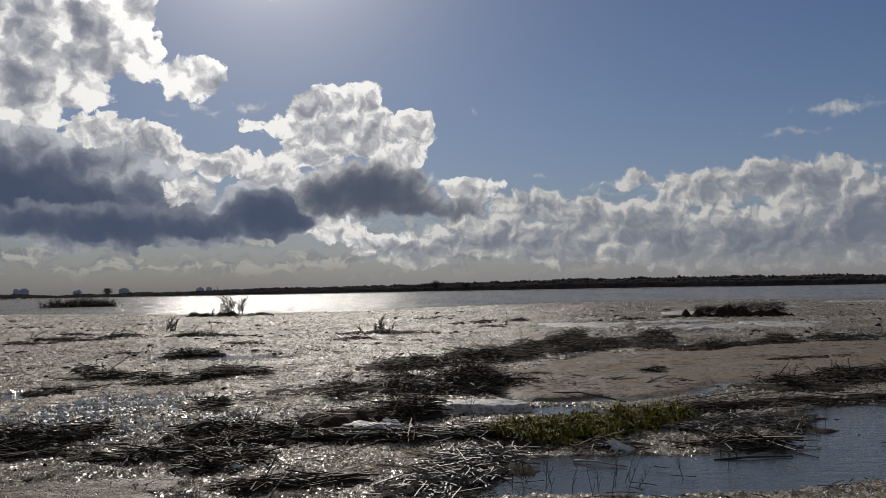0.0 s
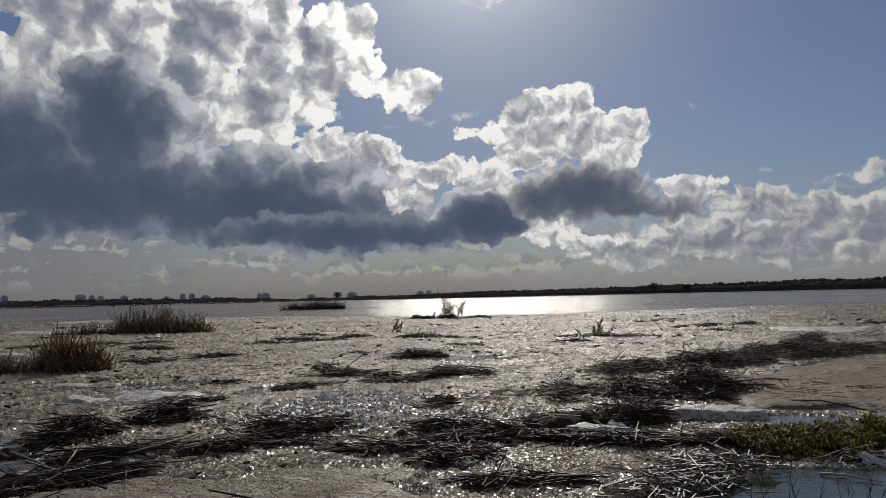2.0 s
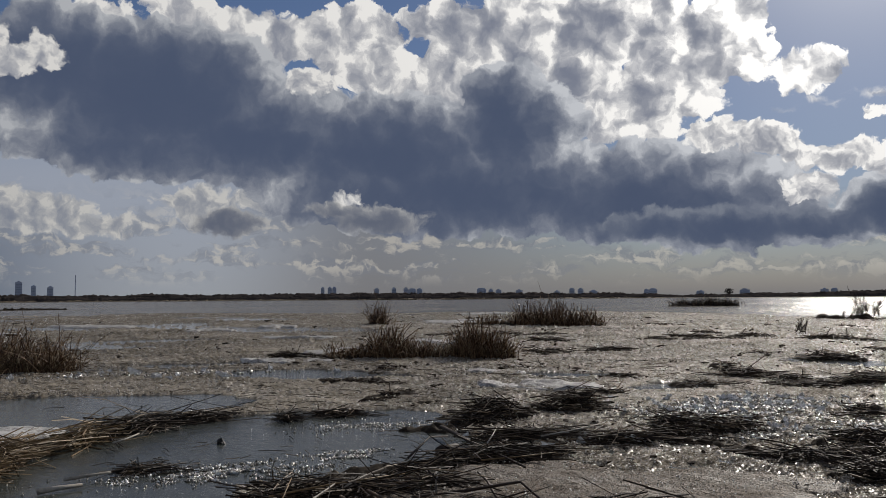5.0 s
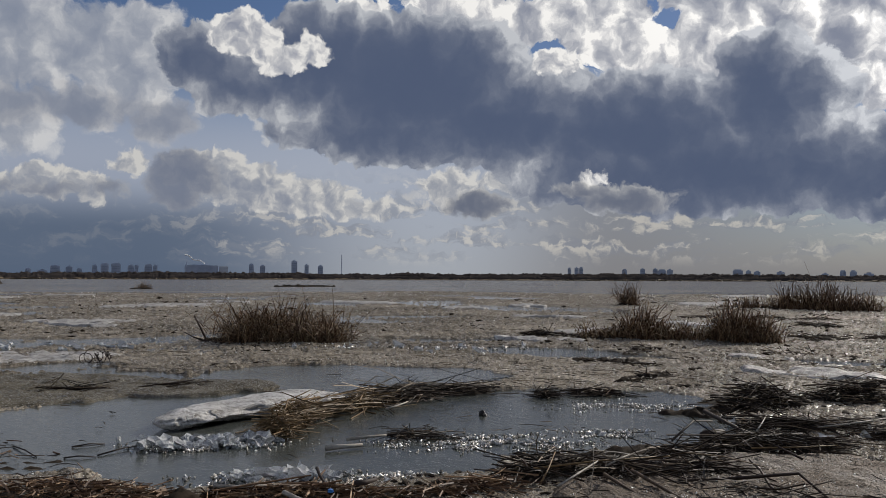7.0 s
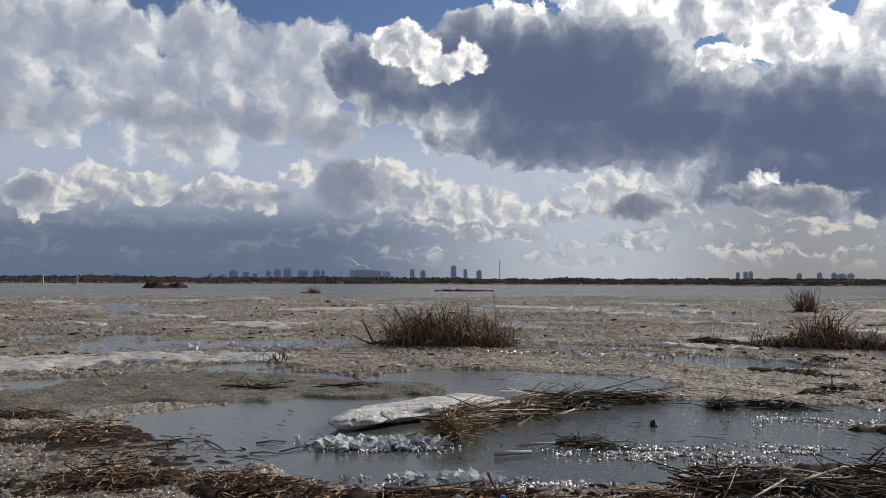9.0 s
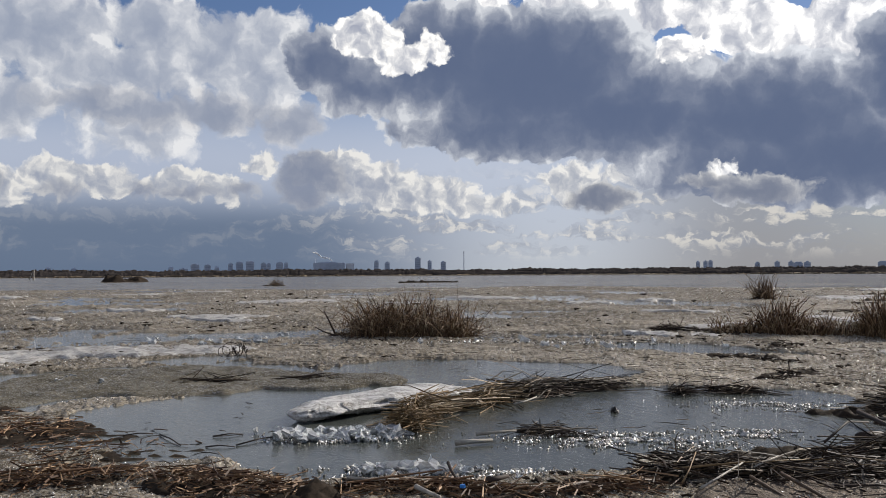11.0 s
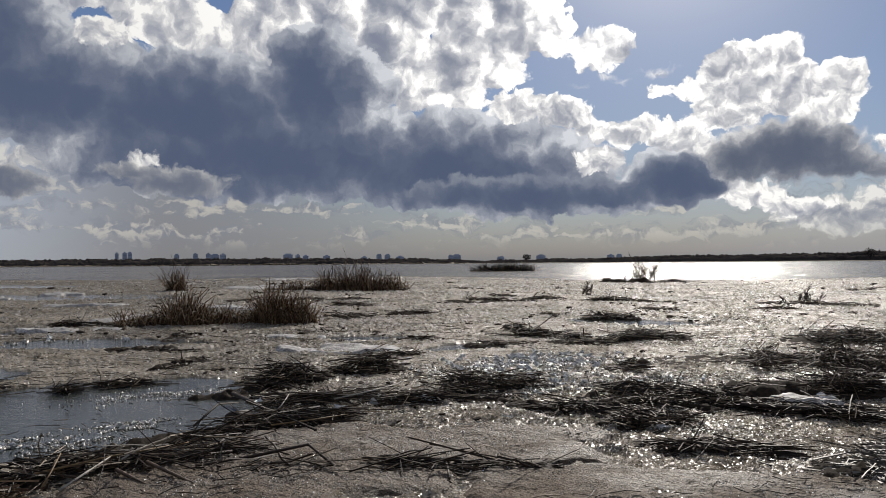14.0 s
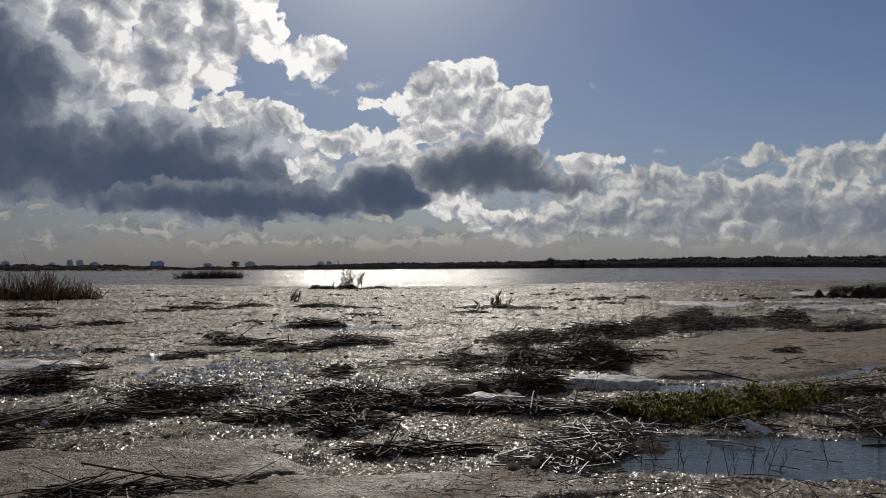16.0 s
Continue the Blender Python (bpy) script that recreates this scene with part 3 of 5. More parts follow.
# water showing through the slush: x, y, half lengths, turn
POOLS = [
    (-9.3, 3.2, 2.6, 1.5, 75), (-7.2, 4.4, 2.5, 1.2, 70), (-6.6, 2.4, 1.6, 0.9, 65), (-8.8, 0.6, 1.6, 0.9, 110), (-11.6, 5.2, 2.2, 1.5, 60), (-8.0, 6.2, 1.6, 0.9, 60), (-6.0, 6.0, 0.9, 0.5, 70), (-6.9, 6.5, 1.1, 0.7, 70), (-5.9, 5.0, 1.1, 0.6, 75),
    (-8.1, 1.1, 1.2, 0.8, 120), (-9.6, 0.9, 1.3, 0.9, 90), (-7.2, 1.5, 0.8, 0.5, 60), (-13.8, -0.8, 0.5, 3.2, 10), (-15.2, 1.6, 0.6, 1.0, 0),
    (1.6, 6.7, 1.5, 0.75, 8), (3.4, 7.2, 1.3, 0.8, 30), (4.4, 9.0, 1.2, 1.0, 60), (5.6, 9.6, 1.4, 0.8, 0), (1.2, 10.3, 0.75, 0.4, -5), (2.9, 9.9, 0.5, 0.3, 0),
    (-12.6, 10.4, 2.0, 0.5, 40), (-13.2, 10.6, 1.6, 0.7, 30), (-8.9, 13.3, 0.8, 0.4, 30), (-6.3, 12.9, 1.1, 0.35, 70), (-5.1, 19.4, 1.9, 0.7, -15), (-27.8, 15.0, 3.2, 1.0, 70), (-20.5, 1.5, 3.0, 0.5, 80), (-16.8, 10.4, 1.8, 0.35, 50),
]
FLOE = [(-12.5, 0.7, 2.6, 1.9, 70), (-11.6, 2.6, 1.6, 1.0, 80), (-11.6, -1.2, 1.3, 1.6, 30)]
SAND_SPOTS = [(2.6, 13.5, 2.0, 2.6, -20), (5.4, 15.8, 4.0, 3.4, 20), (9.5, 18.0, 5.0, 3.4, 20), (12, 15, 4.5, 2.6, 10), (1.8, 12.0, 1.2, 1.0, 0)]
NEAR_SAND = [(-2.9, 5.7, 1.3, 0.7, 20), (-2.5, 6.5, 0.8, 0.4, 10), (-1.4, 5.05, 1.5, 0.6, 16), (-0.3, 5.5, 0.5, 0.5, 0), (-1.0, 3.9, 3.0, 0.8, 10), (-3.7, 5.0, 1.15, 1.25, 20), (-3.9, 3.9, 0.9, 0.9, 0)]


def edge_radius(a):
    """How far out the slush reaches in the direction a (degrees to the left)."""
    return 88 - 24 * np.exp(-((a - 12) / 14) ** 2) + 10 * (vnoise(a * 0.12 + 40, a * 0 + 3.0, 5) - 0.5)


def slush_height(x, y):
    wx, wy = x + 0.9 * (fbm(x * 0.9, y * 0.9, 4, 11) - 0.5), y + 0.9 * (fbm(x * 0.9, y * 0.9, 4, 21) - 0.5)
    r, a = np.hypot(x, y), np.degrees(np.arctan2(-x, y))
    h = 0.014 + 0.030 * (fbm(x * 0.7, y * 0.7, 4, 1) - 0.5) + 0.032 * (fbm(x * 2.6, y * 2.6, 3, 2) - 0.5) + 0.020 * (fbm(x * 11, y * 11, 2, 3) - 0.5)
    rough = smooth(fbm(x * 0.35, y * 0.35, 3, 7), 0.45, 0.62)
    h = h + rough * 0.05 * np.maximum(fbm(x * 6, y * 6, 2, 8) - 0.5, 0) * 2
    pool = smooth(blob(wx, wy, POOLS), -0.06, 0.10)
    pool = np.maximum(pool, smooth(blob(wx, wy, FLOE), -0.02, 0.1))
    h = h - 0.11 * pool
    h = h - 0.10 * smooth(blob(wx, wy, SAND_SPOTS), 0.0, 0.25)
    e = edge_radius(a)
    h = h - 0.25 * smooth(r + 6 * (fbm(x * 0.15, y * 0.15, 3, 31) - 0.5) - e, -1, 3)
    h = h + smooth(r, 9, 22) * 0.10 * (np.maximum(fbm(x * 1.3, y * 1.3, 3, 61) - 0.45, 0))
    # leads further out
    lead = smooth(fbm(x * 0.16, y * 0.16, 4, 41), 0.57, 0.63) * smooth(r, 16, 24) * smooth(a, 26, 40)
    return h - 0.07 * lead


def build_water():
    rad = np.concatenate([[0.0], np.geomspace(2.0, 120, 40)])
    X, Y = polar(rad, np.linspace(-180, 180, 145))
    thing("water_near", grid_mesh("water_near", X, Y, X * 0, POOL_WATER), "still grey-blue meltwater between the slush and reeds", "water", kind="structure")
    rad = np.concatenate([np.geomspace(50, 4600, 70)])
    X, Y = polar(rad, np.linspace(-180, 180, 241))
    Z = np.where(rad < 62, -0.06, 0.004)[:, None] + X * 0
    thing("water_open", grid_mesh("water_open", X, Y, Z, OPEN_WATER), "wind-ruffled brownish open river water glittering in the sun", "water", kind="structure")


def build_slush():
    rad = np.concatenate([np.linspace(0.0, 3.4, 8), np.geomspace(3.6, 108, 480)])
    ang = np.concatenate([np.linspace(-180, -37, 50), np.linspace(-36.5, 103.5, 1120), np.linspace(104, 180, 30)])
    X, Y = polar(rad, ang)
    grain = np.random.default_rng(4).normal(0, 1, X.shape)
    far = np.hypot(X, Y)
    Z = slush_height(X, Y) + grain * np.minimum(0.0009 * far, 0.035) * (0.4 + 1.2 * fbm(X * 0.8, Y * 0.8, 3, 91))
    thing("slush_ground", grid_mesh("slush_ground", X, Y, Z, SLUSH, flat=True), "grey-brown floating slush of melting ice crystals", "ice", kind="structure")


def bank(name, spots, x0, x1, y0, y1, step, top, label, material, seed):
    X, Y = np.meshgrid(np.arange(x0, x1, step), np.arange(y0, y1, step), indexing="ij")
    wx, wy = X + 0.8 * (fbm(X * 1.1, Y * 1.1, 4, seed) - 0.5), Y + 0.8 * (fbm(X * 1.1, Y * 1.1, 4, seed + 9) - 0.5)
    b = blob(wx, wy, spots)
    Z = -0.05 + (top + 0.05) * smooth(b, -0.03, 0.22) + 0.05 * (fbm(X * 1.6, Y * 3.2, 4, seed + 3) - 0.5) + 0.02 * (fbm(X * 9, Y * 14, 2, seed + 4) - 0.5)
    Z = Z + np.random.default_rng(seed).normal(0, 0.12 * step, Z.shape) * (0.3 + fbm(X * 1.5, Y * 1.5, 2, seed + 6))
    thing(name, grid_mesh(name, X, Y, Z, material, b > -0.1), label, "ground", kind="structure")


build_water()
build_slush()
bank("sand_bank", SAND_SPOTS, -0.5, 17, 10, 23, 0.05, 0.05, "bare wet pinkish-brown sand bank at the waterline", SAND, 51)
bank("mud_bank", NEAR_SAND, -5.6, 1.2, 2.8, 7.2, 0.026, 0.055, "wet brown sandy mud at the water's edge", WET_MUD, 71)


def shard_mesh(name, x, y, z, size, material, rng):
    """Many small tilted ice splinters, each a crooked four-sided crystal."""
    n = len(x)
    q = rng.normal(0, 1, (n, 4))
    q /= np.linalg.norm(q, axis=1)[:, None]
    w, i, j, k = q.T
    rot = np.stack([1 - 2 * (j * j + k * k), 2 * (i * j - k * w), 2 * (i * k + j * w), 2 * (i * j + k * w), 1 - 2 * (i * i + k * k), 2 * (j * k - i * w), 2 * (i * k - j * w), 2 * (j * k + i * w), 1 - 2 * (i * i + j * j)], -1).reshape(n, 3, 3)
    tet = np.array([(1, 1, 1), (1, -1, -1), (-1, 1, -1), (-1, -1, 1)]) * 0.6
    loc = tet[None] * rng.uniform((0.6, 0.4, 0.25), (1.3, 1.0, 0.7), (n, 3))[:, None, :] * (1 + rng.normal(0, 0.15, (n, 4, 3)))
    co = np.einsum("nab,nvb->nva", rot, loc) * size[:, None, None] + np.stack([x, y, z], -1)[:, None, :]
    f = (np.array([(0, 1, 2), (0, 3, 1), (0, 2, 3), (1, 3, 2)])[None] + 4 * np.arange(n)[:, None, None]).reshape(-1, 3)
    me = bpy.data.meshes.new(name)
    me.vertices.add(4 * n)
    me.vertices.foreach_set("co", co.ravel())
    me.loops.add(f.size)
    me.loops.foreach_set("vertex_index", f.ravel().astype(np.int32))
    me.polygons.add(len(f))
    me.polygons.foreach_set("loop_start", np.arange(0, f.size, 3, dtype=np.int32))
    me.update(calc_edges=True)
    me.materials.append(material)
    return me


def build_shards():
    """Small ice splinters strewn over the slush, and rafts of them afloat on the pools."""
    rng = np.random.default_rng(99)
    n = 210000
    a, r = np.radians(rng.uniform(-34, 102, n)), 4.6 * (88 / 4.6) ** rng.random(n)
    x, y = -r * np.sin(a), r * np.cos(a)
    s = (0.0030 + 0.00052 * r) * rng.uniform(0.4, 1.8, n)
    h = slush_height(x, y)
    sand = np.maximum(blob(x, y, SAND_SPOTS), blob(x, y, NEAR_SAND))
    ok = (h > 0.0) & (fbm(x * 0.6, y * 0.6, 4, 81) + 0.16 * rng.random(n) > 0.53) & ((sand < -0.05) | (rng.random(n) < np.where(r < 7.5, 0.6, 0.10)))
    z = np.where(sand > 0.05, 0.06, h) + 0.25 * s
    thing("ice_splinters", shard_mesh("ice_splinters", x[ok], y[ok], z[ok], s[ok], SPARK, rng), "countless small glittering ice splinters on the slush", "ice", kind="stuff")
    xs, ys, ss = [], [], []
    for cx, cy, la, lb, turn, count, size in RAFTS:
        u, v = rng.normal(0, 0.5, count) * la, rng.normal(0, 0.5, count) * lb
        keep = vnoise(u * 7 + cx, v * 9 + cy, 5) > 0.42
        c, d = math.cos(radians(turn)), math.sin(radians(turn))
        xs.append((cx + u * c - v * d)[keep])
        ys.append((cy + u * d + v * c)[keep])
        ss.append((size * rng.uniform(0.4, 1.6, count))[keep])
    x, y, s = np.concatenate(xs), np.concatenate(ys), np.concatenate(ss)
    thing("ice_crystal_rafts", shard_mesh("ice_crystal_rafts", x, y, 0.3 * s + np.maximum(slush_height(x, y), 0), s, SPARK, rng), "glittering rafts of ice crystals floating on the pool", "ice", kind="stuff")


# floating crystals: x, y, half lengths, turn, count, size
RAFTS = [(-6.35, 4.05, 0.95, 0.34, 62, 3400, 0.015), (-6.1, 5.25, 0.42, 0.2, 60, 1200, 0.013), (-7.5, 1.85, 0.55, 0.24, 66, 2000, 0.018), (-5.95, 2.1, 0.75, 0.16, 63, 2200, 0.018), (-7.2, 6.7, 0.9, 0.4, 60, 1300, 0.013),
         (-4.4, 10.6, 1.5, 0.9, 65, 5200, 0.024), (-3.6, 8.7, 0.6, 0.35, 60, 700, 0.026), (-2.6, 9.6, 0.9, 0.5, 60, 900, 0.028), (-15.2, 8.6, 2.6, 0.6, 55, 500, 0.035)]
build_shards()


def build_scraps():
    """Short bits of reed strewn over sand, mud and slush."""
    rng = random.Random(123)
    heap = Heap()
    n = 0
    pts = []
    while n < 5200:
        a, r = rng.uniform(-34, 102), 4.8 * (26 / 4.8) ** rng.random()
        pts.append((-r * math.sin(radians(a)), r * math.cos(radians(a)), r))
        n += 1
    x, y = np.array([p[0] for p in pts]), np.array([p[1] for p in pts])
    h = slush_height(x, y)
    sand = np.maximum(blob(x, y, SAND_SPOTS), blob(x, y, NEAR_SAND))
    dense = fbm(x * 0.7, y * 0.7, 3, 17)
    for i, (px, py, r) in enumerate(pts):
        z = 0.06 if sand[i] > 0.12 else h[i]
        if z < -0.02 and rng.random() < 0.75 or dense[i] < 0.45:
            continue
        z = max(z, 0.0) + 0.012
        g, L = rng.uniform(0, 6.28), rng.uniform(0.05, 0.28) * (0.6 + r / 20)
        c, s = math.cos(g) * L / 2, math.sin(g) * L / 2
        heap.tube([(px - c, py - s, z + rng.uniform(0, .015)), (px + rng.uniform(-.02, .02), py, z + 0.012), (px + c, py + s, z + rng.uniform(0, .02))], 0.0045, 0.003, 4)
    thing("reed_scraps", heap.mesh("reed_scraps", REED_DARK), "short broken reed bits strewn over slush and sand", "reed debris", kind="stuff")


build_scraps()


def build_crumbs():
    """Small dark crumbs of peat and rotten reed on the slush."""
    rng = random.Random(321)
    heap = Heap()
    pts = []
    for i in range(3400):
        a, r = rng.uniform(-34, 102), 5.0 * (60 / 5.0) ** rng.random()
        pts.append((-r * math.sin(radians(a)), r * math.cos(radians(a)), r))
    x, y = np.array([p[0] for p in pts]), np.array([p[1] for p in pts])
    h, dense = slush_height(x, y), fbm(x * 0.45, y * 0.45, 4, 27)
    for i, (px, py, r) in enumerate(pts):
        if h[i] < 0.0 or dense[i] < 0.49:
            continue
        s = (0.012 + 0.0016 * r) * rng.uniform(0.5, 1.6)
        heap.lump((px, py, h[i] + s * 0.2), s * rng.uniform(1, 2.6), s, s * rng.uniform(.3, .7), rng)
    thing("peat_crumbs", heap.mesh("peat_crumbs", MUD), "dark crumbs of rotten reed scattered over the slush", "reed debris", kind="stuff")


build_crumbs()

# ---- far shore ----
SHORE_R = 700.0


def build_land():
    rad = np.array([SHORE_R - 3, SHORE_R, SHORE_R + 4, SHORE_R + 60, 1100, 1800, 2600, 4400])
    hz = np.array([-0.6, 0.05, 0.5, 0.9, 1.0, 1.2, 1.2, 1.2])
    ang = np.linspace(-180, 180, 721)
    X, Y = polar(rad, ang)
    wob = 1 + 0.035 * (fbm(ang * 0.09, ang * 0, 4, 3) - 0.5)
    X, Y = X * wob, Y * wob
    thing("land_far", grid_mesh("land_far", X, Y, np.repeat(hz[:, None], len(ang), 1), LAND), "low flat far river bank", "land", kind="structure")


def build_woods():
    """A low belt of bare spring scrub and trees along the far bank: ragged rows, one behind the other."""
    rng = random.Random(5)
    reeds = Heap()
    ang = np.arange(-40, 108, 0.045)
    base = 5.4 + 3.6 * np.exp(-((ang + 16) / 18) ** 2) - 2.6 * np.exp(-((ang - 23) / 7) ** 2) + 1.6 * (fbm(ang * 0.35, ang * 0, 3, 6) - 0.5)
    for row, (back, gain) in enumerate(((9, 0.62), (24, 0.85), (44, 1.05))):
        crown = fbm(ang * 1.3, ang * 0, 2, 7 + row) - 0.5
        tops = gain * base + 1.5 * crown + 1.1 * (fbm(ang * 7, ang * 0, 3, 17 + row) - 0.5)
        rad = SHORE_R + back + np.array([0, 2, 5, 9, 14])
        X, Y = polar(rad, ang)
        Z = 0.2 + np.array([0.0, 0.5, 0.85, 1.0, 0.0])[:, None] * np.maximum(tops, 1.3)[None, :] * (0.82 + 0.36 * fbm(X * 0.7, Y * 0.7, 3, 8 + row))
        thing("far_scrub" if row == 0 else "far_woods", grid_mesh("far_woods", X, Y, Z, WOODS, flat=True), "low dark scrub thicket along the far bank" if row == 0 else "dark leafless trees along the far bank", "woods", kind="stuff")
    for a in np.arange(-40, 108, 0.15):
        d, b = SHORE_R + 5 + rng.uniform(-2, 3), radians(a)
        if rng.random() < 0.75 and a > 25:
            reeds.lump((-d * math.sin(b), d * math.cos(b), 0.5), rng.uniform(2, 5), 1.2, rng.uniform(0.5, 1.3), rng)
    thing("far_reed_belt", reeds.mesh("far_reed_belt", SHORE), "pale brown reed belt along the far waterline", "reeds", kind="stuff")


def lone_tree(a, d, h, spread, seed):
    rng = random.Random(seed)
    b = radians(a)
    base = Vector((-d * math.sin(b), d * math.cos(b), 0))
    root = thing("far_tree", None, "solitary bare round-crowned tree on the far bank", "tree", "single trees on the far bank", at=base)
    t, c = Heap(), Heap()
    t.tube([(0, 0, 0), (0.1, 0, h * 0.3), (0, 0.1, h * 0.6)], 0.28, 0.12, 6)
    for i in range(9):
        g = rng.uniform(0, 6.28)
        t.tube([(0, 0, h * rng.uniform(.25, .5)), (spread * .4 * math.cos(g), spread * .4 * math.sin(g), h * .65), (spread * .8 * math.cos(g), spread * .8 * math.sin(g), h * rng.uniform(.7, .95))], 0.10, 0.03, 4)
    for i in range(160):
        v = Vector((rng.gauss(0, 1), rng.gauss(0, 1), rng.gauss(0, 1))).normalized() * rng.uniform(.4, 1)
        c.lump((v.x * spread, v.y * spread, h * 0.62 + v.z * h * 0.36), rng.uniform(.2, .5), rng.uniform(.2, .5), rng.uniform(.2, .5), rng)
    part("trunk", t.mesh("trunk", WOODS), root)
    part("crown", c.mesh("crown", WOODS), root)


def box_mesh(name, x0, x1, y0, y1, z0, z1, material):
    v = [(x, y, z) for z in (z0, z1) for x, y in ((x0, y0), (x1, y0), (x1, y1), (x0, y1))]
    f = [(3, 2, 1, 0), (4, 5, 6, 7), (0, 1, 5, 4), (1, 2, 6, 5), (2, 3, 7, 6), (3, 0, 4, 7)]
    return mesh_from(name, v, f, material)


def tower_block(a, w, h, d=2500.0, pale=False, cap=0.5):
    """A far block of flats: walls, a roof house and rows of windows."""
    b = radians(a)
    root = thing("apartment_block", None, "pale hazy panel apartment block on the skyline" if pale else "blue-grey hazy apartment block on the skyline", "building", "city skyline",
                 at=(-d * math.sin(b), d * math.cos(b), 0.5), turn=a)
    part("wall", box_mesh("wall", -w / 2, w / 2, -7, 7, 0, h, HAZED_PALE if pale else HAZED_CONCRETE), root)
    part("roof", box_mesh("roof", -w * cap / 2, w * cap / 2, -3, 3, h, h + 3.2, HAZED_CONCRETE), root)
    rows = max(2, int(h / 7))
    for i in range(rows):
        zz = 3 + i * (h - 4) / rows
        part("window", box_mesh("window", -w / 2 + 1.2, w / 2 - 1.2, -7.12, -7.003, zz, zz + 2.0, HAZED_WINDOW), root)


build_land()
build_woods()
lone_tree(22.0, 690, 8.2, 3.9, 3)
lone_tree(0.5, 705, 10.5, 4.5, 4)
lone_tree(-1.6, 705, 8.5, 4.0, 9)
# ---- skyline: azimuth, width, height in metres ----
SKYLINE_WEST = [
    (68.09, 17.1, 50.3), (67.27, 11.9, 40.3), (66.33, 15.3, 37.0), (70.94, 13.6, 39.6), (70.2, 15.3, 36.3), (80.72, 13.6, 33.6), (80.13, 20.5, 37.1), (79.45, 23.9, 39.0),
    (78.55, 17.1, 34.3), (78.21, 10.2, 34.4), (77.49, 20.5, 36.2), (77.07, 11.9, 34.7), (83.0, 23.9, 31.2), (82.2, 17.1, 29.8), (81.61, 13.6, 23.4), (84.52, 13.6, 22.6), (90.34, 13.6, 20.7), (91.83, 17.1, 21.8), (83.73, 23.9, 19.5),
]
SKYLINE_NORTH = [
    (49.25, 10.2, 31.9), (48.77, 11.9, 33.3), (48.46, 11.9, 33.3), (45.57, 13.6, 27.6), (44.39, 13.6, 30.4), (43.57, 13.6, 30.1), (43.13, 23.9, 26.7), (42.62, 17.1, 28.2), (38.35, 27.3, 26.6), (37.7, 13.6, 24.7),
    (37.17, 17.1, 22.8), (35.76, 20.5, 22.2), (33.18, 17.1, 17.8), (32.17, 15.3, 24.1), (31.59, 17.1, 23.9), (30.73, 23.9, 18.4), (27.23, 13.6, 20.2), (26.8, 23.9, 21.7), (23.92, 10.2, 13.6), (23.72, 17.1, 15.2), (21.02, 27.3, 18.9), (16.31, 20.5, 18.2), (15.75, 17.1, 17.9),
]
for a, w, h in SKYLINE_WEST + SKYLINE_NORTH:
    tower_block(a, w, h, cap=0.35 + 0.4 * ((a * 7.3) % 1))


def power_plant():
    d, a = 2500.0, 74.15
    b = radians(a)
    root = thing("power_plant", None, "long dark industrial hall with a pale annex on the skyline", "building", "city skyline", at=(-d * math.sin(b), d * math.cos(b), 0.5), turn=a)
    part("wall", box_mesh("wall", -47, 46, -12, 12, 0, 36.5, HAZED_CONCRETE), root)
    part("roof", box_mesh("roof", -30, 20, -8, 8, 36.5, 39, HAZED_CONCRETE), root)
    part("annex", box_mesh("annex", 49, 73, -10, 10, 0, 34, HAZED_PALE), root, "pale sheet-metal annex")
    h = Heap()
    h.tube([(-42, 0, 0), (-42, 0, 48)], 1.6, 1.1, 8)
    part("chimney", h.mesh("chimney", HAZED_CONCRETE), root)
    rng = random.Random(8)
    s = Heap()
    for i in range(90):
        u = i / 89
        s.lump((8 - 56 * u + rng.uniform(-1, 1), rng.uniform(-2, 2), 40 + 26 * u ** 0.8 + 3 * math.sin(9 * u) + rng.uniform(-1.5, 1.5)), rng.uniform(1.2, 3.2), 1.5, rng.uniform(0.8, 2.0), rng)
    thing("steam_plume", s.mesh("steam_plume", STEAM, True), "thin white steam plume over the plant", "steam", at=root.location, turn=a)


def radio_mast():
    d, b = 2500.0, radians(64.9)
    root = thing("radio_mast", None, "thin grey lattice radio mast on the skyline", "mast", at=(-d * math.sin(b), d * math.cos(b), 0.5), turn=64.9)
    h = Heap()
    for x, y in ((-1.4, -1), (1.4, -1), (0, 1.4)):
        h.tube([(x, y, 0), (x * 0.4, y * 0.4, 71)], 0.55, 0.4, 4)
    part("mast", h.mesh("mast", HAZED_CONCRETE), root)
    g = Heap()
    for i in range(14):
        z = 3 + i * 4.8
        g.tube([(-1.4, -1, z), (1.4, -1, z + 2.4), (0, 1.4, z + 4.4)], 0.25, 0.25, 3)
    part("lattice", g.mesh("lattice", HAZED_CONCRETE), root)


def posts():
    for a, d, h, lean in ((92.65, 360, 4.2, 0), (94.6, 360, 6.3, 0)):
        b = radians(a)
        root = thing("power_pole", None, "pale concrete power pole standing at the waterline", "pole", "poles by the far bank", at=(-d * math.sin(b), d * math.cos(b), -0.2), turn=a)
        g = Heap()
        g.tube([(0, 0, 0), (0.1, 0, h)], 0.30, 0.2, 6)
        part("pole", g.mesh("pole", WOOD_GREY), root)
        if h < 5:
            g = Heap()
            g.tube([(-1.6, 0, 0), (0.0, 0, h * 0.95)], 0.26, 0.18, 6)
            part("brace", g.mesh("brace", WOOD_GREY), root)
        else:
            g = Heap()
            g.tube([(-0.7, 0, h - 0.5), (0.7, 0, h - 0.5)], 0.1, 0.1, 4)
            part("crossarm", g.mesh("crossarm", WOOD_GREY), root)


power_plant()
radio_mast()
posts()


